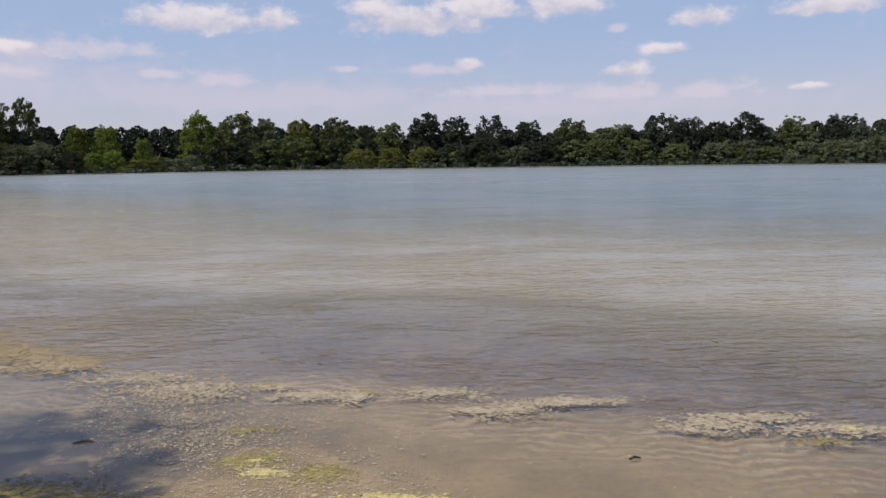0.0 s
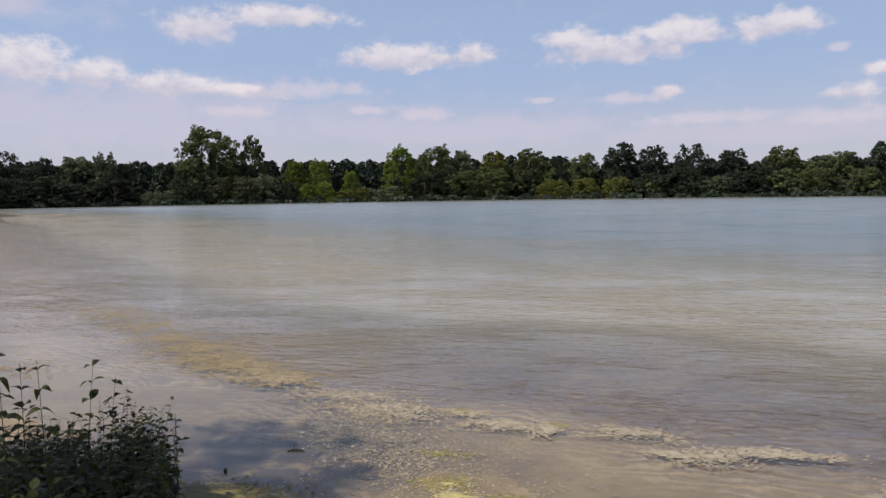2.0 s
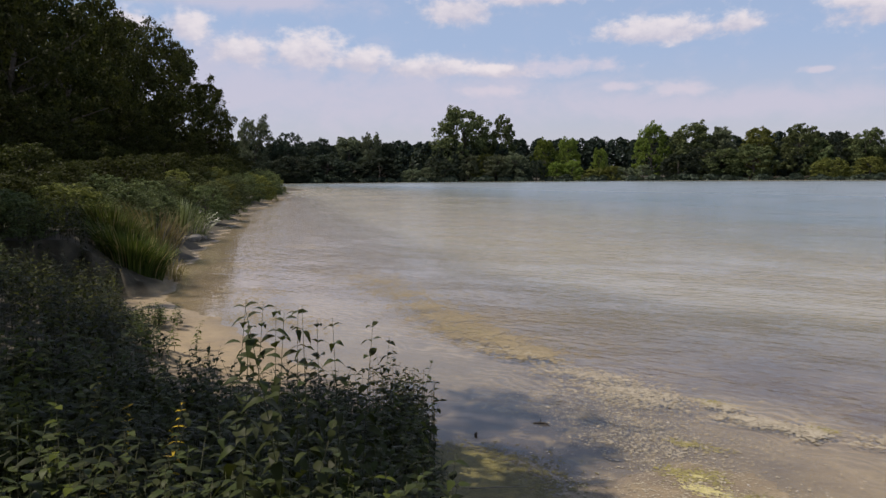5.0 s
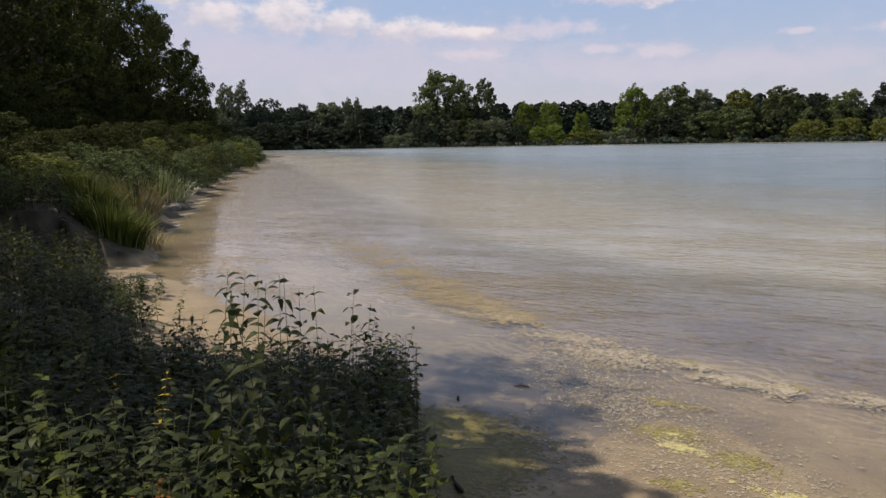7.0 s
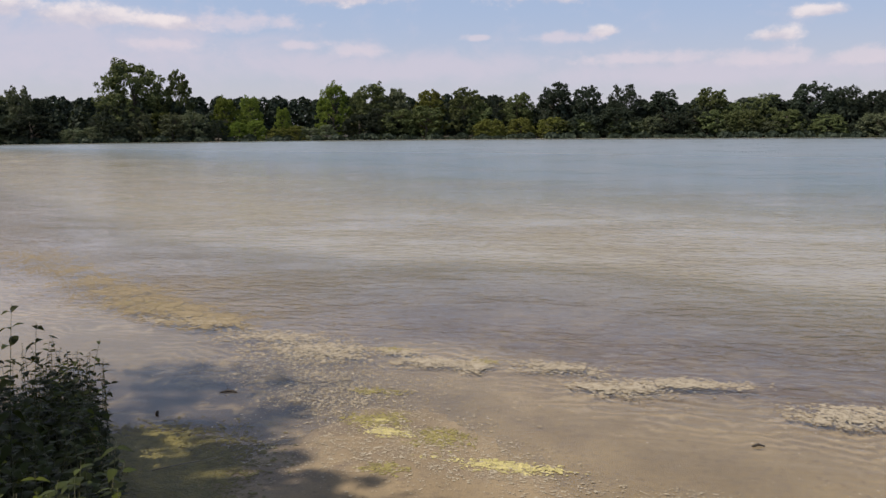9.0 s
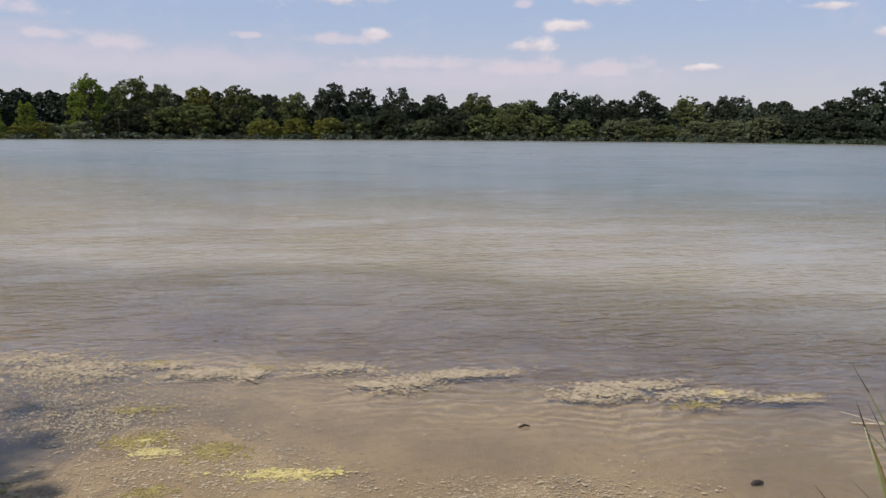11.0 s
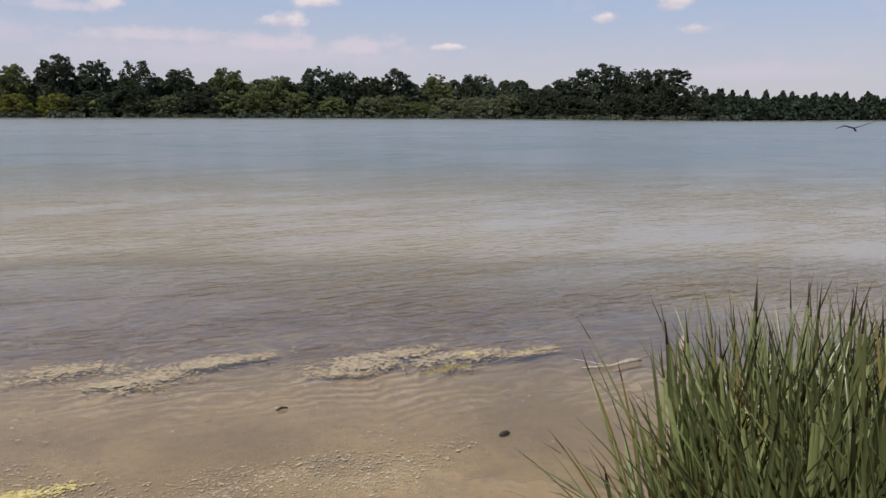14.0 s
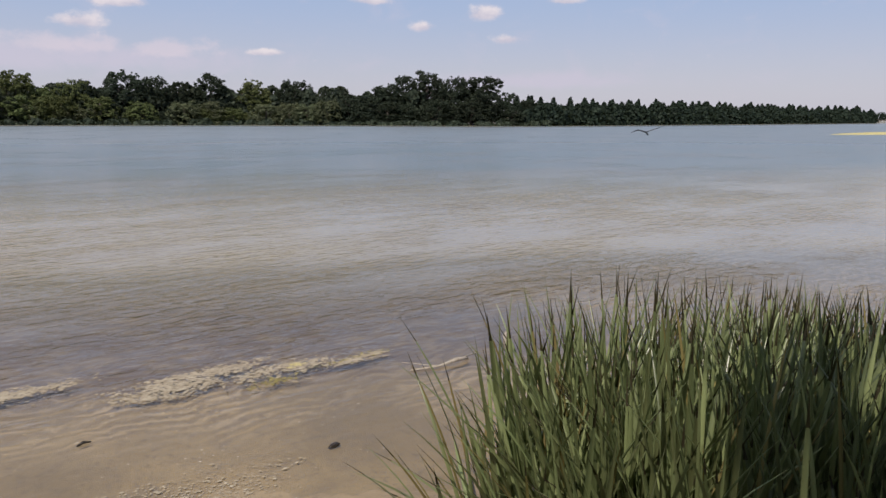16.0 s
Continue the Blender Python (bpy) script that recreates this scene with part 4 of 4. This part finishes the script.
herb_bed("rusty_dock", 27, spots_near(28, 6, -2.81, 1.61, 0.07, 1.25), 1.25, 0.045, 34, [RUST, STEM, RUST], "rust-brown seeding dock among the herbs", 0.7, 0.0)
herb_bed("goldenrod", 29, spots_near(30, 14, -4.43, 2.15, 0.3, 1.45), 1.45, 0.06, 28, [GOLD, STEM, HERB], "goldenrod with dull yellow plumes among the dark herbs", 0.4, 0.3)
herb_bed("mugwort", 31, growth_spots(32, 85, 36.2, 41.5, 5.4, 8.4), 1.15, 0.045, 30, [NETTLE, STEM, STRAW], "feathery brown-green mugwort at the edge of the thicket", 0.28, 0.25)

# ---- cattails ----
# blade height fitted to the camera's view, falling with distance from the eye
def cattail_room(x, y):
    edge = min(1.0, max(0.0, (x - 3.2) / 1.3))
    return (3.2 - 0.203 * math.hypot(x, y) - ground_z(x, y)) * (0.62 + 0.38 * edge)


def cattails():
    rng = random.Random(77)
    shapes = []
    for i in range(12):
        v, f = blade(rng, 1.0, 0.015, rng.uniform(0.05, 0.55), 0.0, 0.3, 8)
        mat = REED if i < 11 else REED_TIP
        dark = 14 if i % 2 else 16
        shapes.append(mesh_from("blade", v, f, [mat, REED_BROWN], [0] * dark + [1] * (len(f) - dark), smooth=True))
    # the open left side of the stand: clumps whose blades can be told apart
    clumps = [(3.55, 3.25), (3.9, 2.9), (4.0, 3.6), (4.4, 3.2), (3.75, 2.5), (4.45, 2.5)]
    for cx, cy in clumps:
        g = (ground_z(cx, cy))
        base = new("cattail_clump")
        base.location = (cx, cy, g)
        tagged(base, "green cattail clump with long upright blades", "cattail", "cattails by the water")
        for _ in range(50):
            a, r = rng.uniform(0, 2 * math.pi), 0.5 * math.sqrt(rng.random())
            x, y = cx + r * math.cos(a), cy + r * math.sin(a)
            z = (ground_z(x, y))
            h = max(0.7, cattail_room(x, y) * rng.uniform(0.5, 1.06))
            ob = new("blade", rng.choice(shapes))
            ob.parent = base
            out = math.atan2(y - 2.9, x - 4.6) + rng.uniform(-1.2, 1.2)
            tip = 8 + 24 * max(0, (4.5 - x)) * rng.random()
            lean = pose(0, 0, 0, 0, 0, math.degrees(out)) @ pose(0, 0, 0, 0, rng.uniform(0, tip), 0) @ pose(0, 0, 0, 0, 0, rng.uniform(-60, 60))
            w = 2.4 * rng.uniform(0.7, 1.3)
            ob.matrix_basis = Matrix.Translation((x - cx, y - cy, z - g)) @ lean @ Matrix.Diagonal((w, w, h, 1))
    # the closed stand behind, in one mesh
    slots, verts, faces = [], [], []
    for _ in range(2900):
        x, y = rng.uniform(3.9, 8.5), rng.uniform(0.9, 4.0)
        if math.hypot(x, y) < 4.0 or y > 4.6 - 0.12 * x:
            continue
        z = (ground_z(x, y))
        h = max(0.6, cattail_room(x, y) * rng.uniform(0.5, 1.05))
        v, f = blade(rng, h, rng.uniform(0.024, 0.046), rng.uniform(0.05, 0.6), rng.uniform(0, 2 * math.pi), 0.3, 7)
        n = len(verts)
        tint = rng.random()
        verts += [q + Vector((x, y, z)) for q in v]
        faces += [tuple(i + n for i in q) for q in f]
        slots += [1 if tint > 0.94 else 0] * 12 + [1 if tint > 0.94 else 2 if tint < 0.6 else 0] * (len(f) - 12)
    tagged(new("cattail_stand", mesh_from("cattail_stand", verts, faces, [REED, REED_TIP, REED_BROWN], slots, True)), "dense stand of tall green cattails on the shore", "cattail", kind="stuff")


cattails()


# ---- algae, wrack and driftwood ----
def flakes(name, seed, spots, mat, label, size=(0.012, 0.05), level=0.004, more=1.0):
    """Small ragged pieces scattered round spots (x, y, spread along x, spread along y, count)."""
    rng = random.Random(seed)
    verts, faces = [], []
    for cx, cy, sx, sy, count in spots:
        count = int(count * more)
        knots = [(rng.gauss(cx, sx), rng.gauss(cy, sy)) for _ in range(max(3, count // 9))]
        for _ in range(count):
            kx, ky = rng.choice(knots)
            x, y = rng.gauss(kx, sx * 0.34), rng.gauss(ky, sy * 0.34)
            r = rng.uniform(*size) * (1 if rng.random() < 0.85 else 1.8)
            z = max(level, (ground_z(x, y)) + 0.004) + rng.uniform(0, 0.004) if level > 0 else level
            n, k, spin = len(verts), rng.randint(5, 7), rng.uniform(0, 6.3)
            verts.append((x, y, z + r * 0.10))
            for i in range(k):
                a, q = spin + 2 * math.pi * i / k, r * rng.uniform(0.55, 1.3)
                verts.append((x + 1.35 * q * math.cos(a), y + q * math.sin(a), z))
            faces += [(n, n + 1 + i, n + 1 + (i + 1) % k) for i in range(k)]
    return tagged(new(name, mesh_from(name, verts, faces, mat)), label, "algae", kind="stuff")


SCUM_BAND = [(-6.6, 11.3, 0.6, 0.16, 160), (-4.6, 10.6, 0.45, 0.16, 380), (-3.8, 10.0, 0.45, 0.24, 800), (-2.5, 10.1, 0.16, 0.1, 110), (-1.9, 9.7, 0.28, 0.12, 330), (-1.3, 9.6, 0.12, 0.13, 200), (-0.25, 9.75, 0.3, 0.13, 300), (0.55, 9.0, 0.3, 0.12, 330), (1.45, 9.3, 0.42, 0.09, 380), (3.0, 8.35, 0.3, 0.12, 320), (3.5, 8.65, 0.35, 0.1, 340), (4.4, 8.2, 0.35, 0.12, 260), (5.3, 7.95, 0.25, 0.06, 120)]
SCUM_LOW = [(-4.3, 9.2, 0.8, 0.3, 420), (-3.2, 8.9, 0.6, 0.3, 460), (-2.9, 8.1, 0.5, 0.25, 700), (-3.8, 8.6, 0.5, 0.2, 200), (-1.4, 8.8, 0.6, 0.25, 110), (0.3, 8.4, 0.8, 0.3, 80), (-2.0, 7.3, 0.5, 0.3, 420), (-1.2, 6.9, 0.5, 0.3, 380), (-2.4, 6.5, 0.5, 0.4, 300), (1.4, 6.0, 0.5, 0.2, 420), (2.3, 5.7, 0.4, 0.2, 260), (-0.4, 6.3, 0.4, 0.2, 200), (3.4, 7.6, 0.8, 0.3, 60)]
flakes("floating_algae", 1, SCUM_BAND, SCUM, "beige scum of dead algae floating in a broken band", (0.005, 0.018), more=2.8)
flakes("stranded_wrack", 2, SCUM_LOW, SCUM, "beige flakes of dry algae stranded on the wet sand", (0.003, 0.010), more=3.2)
flakes("green_algae", 3, [(-2.6, 10.2, 0.12, 0.07, 110), (-1.2, 9.8, 0.12, 0.07, 80), (-2.35, 8.45, 0.16, 0.07, 160), (-2.15, 7.5, 0.17, 0.11, 380), (-1.4, 7.15, 0.17, 0.13, 420), (-1.75, 6.3, 0.1, 0.08, 130), (4.1, 7.85, 0.12, 0.08, 90), (5.2, 8.0, 0.3, 0.06, 100), (-8, 12.2, 0.6, 0.2, 130)], SCUM_GREEN, "olive-green algae on the sand and shallow water", (0.004, 0.014), more=1.8)
flakes("yellow_algae", 4, [(-1.95, 7.2, 0.13, 0.06, 320), (-0.6, 6.6, 0.22, 0.06, 560), (4.55, 8.2, 0.06, 0.05, 120), (-2.1, 7.5, 0.05, 0.04, 60)], SCUM_YELLOW, "bright yellow algae heap lying at the water's edge", (0.004, 0.013), more=1.6)
flakes("drowned_algae", 5, [(-14.7, 17.0, 0.58, 0.51, 420), (-13.3, 16.3, 0.54, 0.47, 520), (-11.8, 15.3, 0.50, 0.43, 620), (-10.3, 14.2, 0.45, 0.40, 720), (-9.1, 13.3, 0.42, 0.36, 760), (-8.1, 12.5, 0.38, 0.34, 760), (-7.3, 12.1, 0.37, 0.32, 640), (-6.5, 11.6, 0.34, 0.30, 560), (-5.9, 11.3, 0.33, 0.28, 520), (-23, 23, 0.72, 0.30, 160), (-14, 12.3, 0.72, 0.25, 260), (-12.3, 10.9, 0.8, 0.35, 420), (-15.8, 13.4, 0.7, 0.5, 400), (-20, 16.8, 0.96, 0.45, 380)], OCHRE, "ochre algae floating thinly on the surface", (0.008, 0.026), 0.002, 1.5)
flakes("drowned_weed", 6, [(-4.0, 6.2, 0.4, 0.35, 900), (-3.6, 5.7, 0.3, 0.3, 600), (-4.5, 6.6, 0.3, 0.2, 300)], WEED, "dark olive weed mat rotting at the shore", (0.005, 0.017), more=7.0)
flakes("shells", 7, [(-1.2, 7.0, 0.5, 0.3, 50), (-3.2, 9.2, 1.0, 0.5, 60), (1.0, 7.6, 1.6, 0.8, 45), (2.6, 6.2, 0.8, 0.3, 40), (-3.0, 7.4, 0.6, 0.4, 35)], SHELL, "tiny white shells strewn over the wet sand", (0.004, 0.009))


def driftwood(name, points, radii, mat, label, category="driftwood", twigs=()):
    base = new(name)
    base.location = points[0]
    o = Vector(points[0])
    part_mesh("stem", mesh_from("stem", *tube([Vector(p) - o for p in points], radii, 8), mat, smooth=True), base)
    for line, r in twigs:
        part_mesh("twig", mesh_from("twig", *tube([Vector(p) - o for p in line], [r, r * 0.7, r * 0.3], 5), mat, smooth=True), base)
    return tagged(base, label, category)


driftwood("bleached_log", [(7.22, 7.12, -0.06), (7.28, 7.2, 0.02), (7.36, 7.3, 0.07), (7.42, 7.36, 0.10)], [0.05, 0.065, 0.06, 0.035], DRIFT, "bleached white log end sticking out of the water")
driftwood("drift_branch", [(5.55, 7.15, 0.012), (5.9, 7.03, 0.02), (6.2, 7.02, 0.05), (6.38, 7.02, 0.03)], [0.008, 0.014, 0.028, 0.02], DRIFT, "pale forked branch lying in the shallows", twigs=(([(6.2, 7.02, 0.05), (6.45, 7.1, 0.03), (6.8, 7.15, 0.02)], 0.012), ([(5.9, 7.03, 0.02), (5.7, 7.3, 0.03), (5.6, 7.4, 0.04)], 0.008)))
driftwood("sunken_stone", [(3.68, 5.95, -0.01), (3.72, 5.955, 0.0), (3.77, 5.96, 0.0), (3.81, 5.965, -0.01)], [0.01, 0.026, 0.026, 0.008], SODDEN, "dark flat sodden lump lying in the shallow water", "wood")
driftwood("stick", [(1.83, 7.46, 0.0), (1.89, 7.47, 0.02), (1.96, 7.475, 0.005)], [0.010, 0.016, 0.006], SODDEN, "small dark stick lying in the shallow water", "stick")
driftwood("sodden_branch", [(-4.33, 8.1, 0.0), (-4.24, 8.15, 0.015), (-4.16, 8.16, 0.012), (-4.10, 8.13, 0.0)], [0.006, 0.016, 0.013, 0.005], SODDEN, "dark sodden branch piece lying on the mud", "stick", (([(-4.24, 8.15, 0.015), (-4.27, 8.2, 0.05), (-4.29, 8.22, 0.06)], 0.007),))
driftwood("stub", [(-4.72, 7.34, -0.05), (-4.72, 7.34, 0.02), (-4.715, 7.345, 0.045)], [0.018, 0.02, 0.012], SODDEN, "dark wooden stub standing up from the mud", "stick")
driftwood("twig", [(-3.95, 5.95, 0.03), (-3.7, 6.1, 0.05), (-3.45, 6.3, 0.04)], [0.006, 0.006, 0.003], DRIFT, "thin pale twig lying on the weed mat", "stick")
driftwood("log", [(-3.62, 5.42, 0.03), (-3.5, 5.3, 0.05), (-3.38, 5.2, 0.05)], [0.02, 0.026, 0.022], SODDEN, "short dark log lying beside the weed mat", "stick")
driftwood("snag", [(110, 77, -0.3), (109, 77, 0.5), (106, 76.5, 0.9), (103.5, 76, 0.5)], [0.15, 0.14, 0.1, 0.05], SODDEN, "dead branch rising from the open lake", "branch", (([(109, 77, 0.5), (111, 76, 1.2), (112, 75.5, 1.6)], 0.08),))


def sandbar():
    rings, n = [(1.0, -0.1), (0.8, 0.12), (0.5, 0.3), (0.15, 0.4)], 40
    verts = [(r * 26 * math.cos(2 * math.pi * k / n) * (1 + 0.12 * math.sin(3 * k)), r * 5 * math.sin(2 * math.pi * k / n), z) for r, z in rings for k in range(n)]
    faces = [(a * n + k, a * n + (k + 1) % n, (a + 1) * n + (k + 1) % n, (a + 1) * n + k) for a in range(3) for k in range(n)] + [tuple(range(3 * n, 4 * n))]
    ob = new("sandbar", mesh_from("sandbar", verts, faces, SCUM_YELLOW, smooth=True))
    ob.matrix_world = pose(168, 57, 0, 0, 0, -8)
    tagged(ob, "low yellow sandbar rising from the lake", "sandbar")


sandbar()
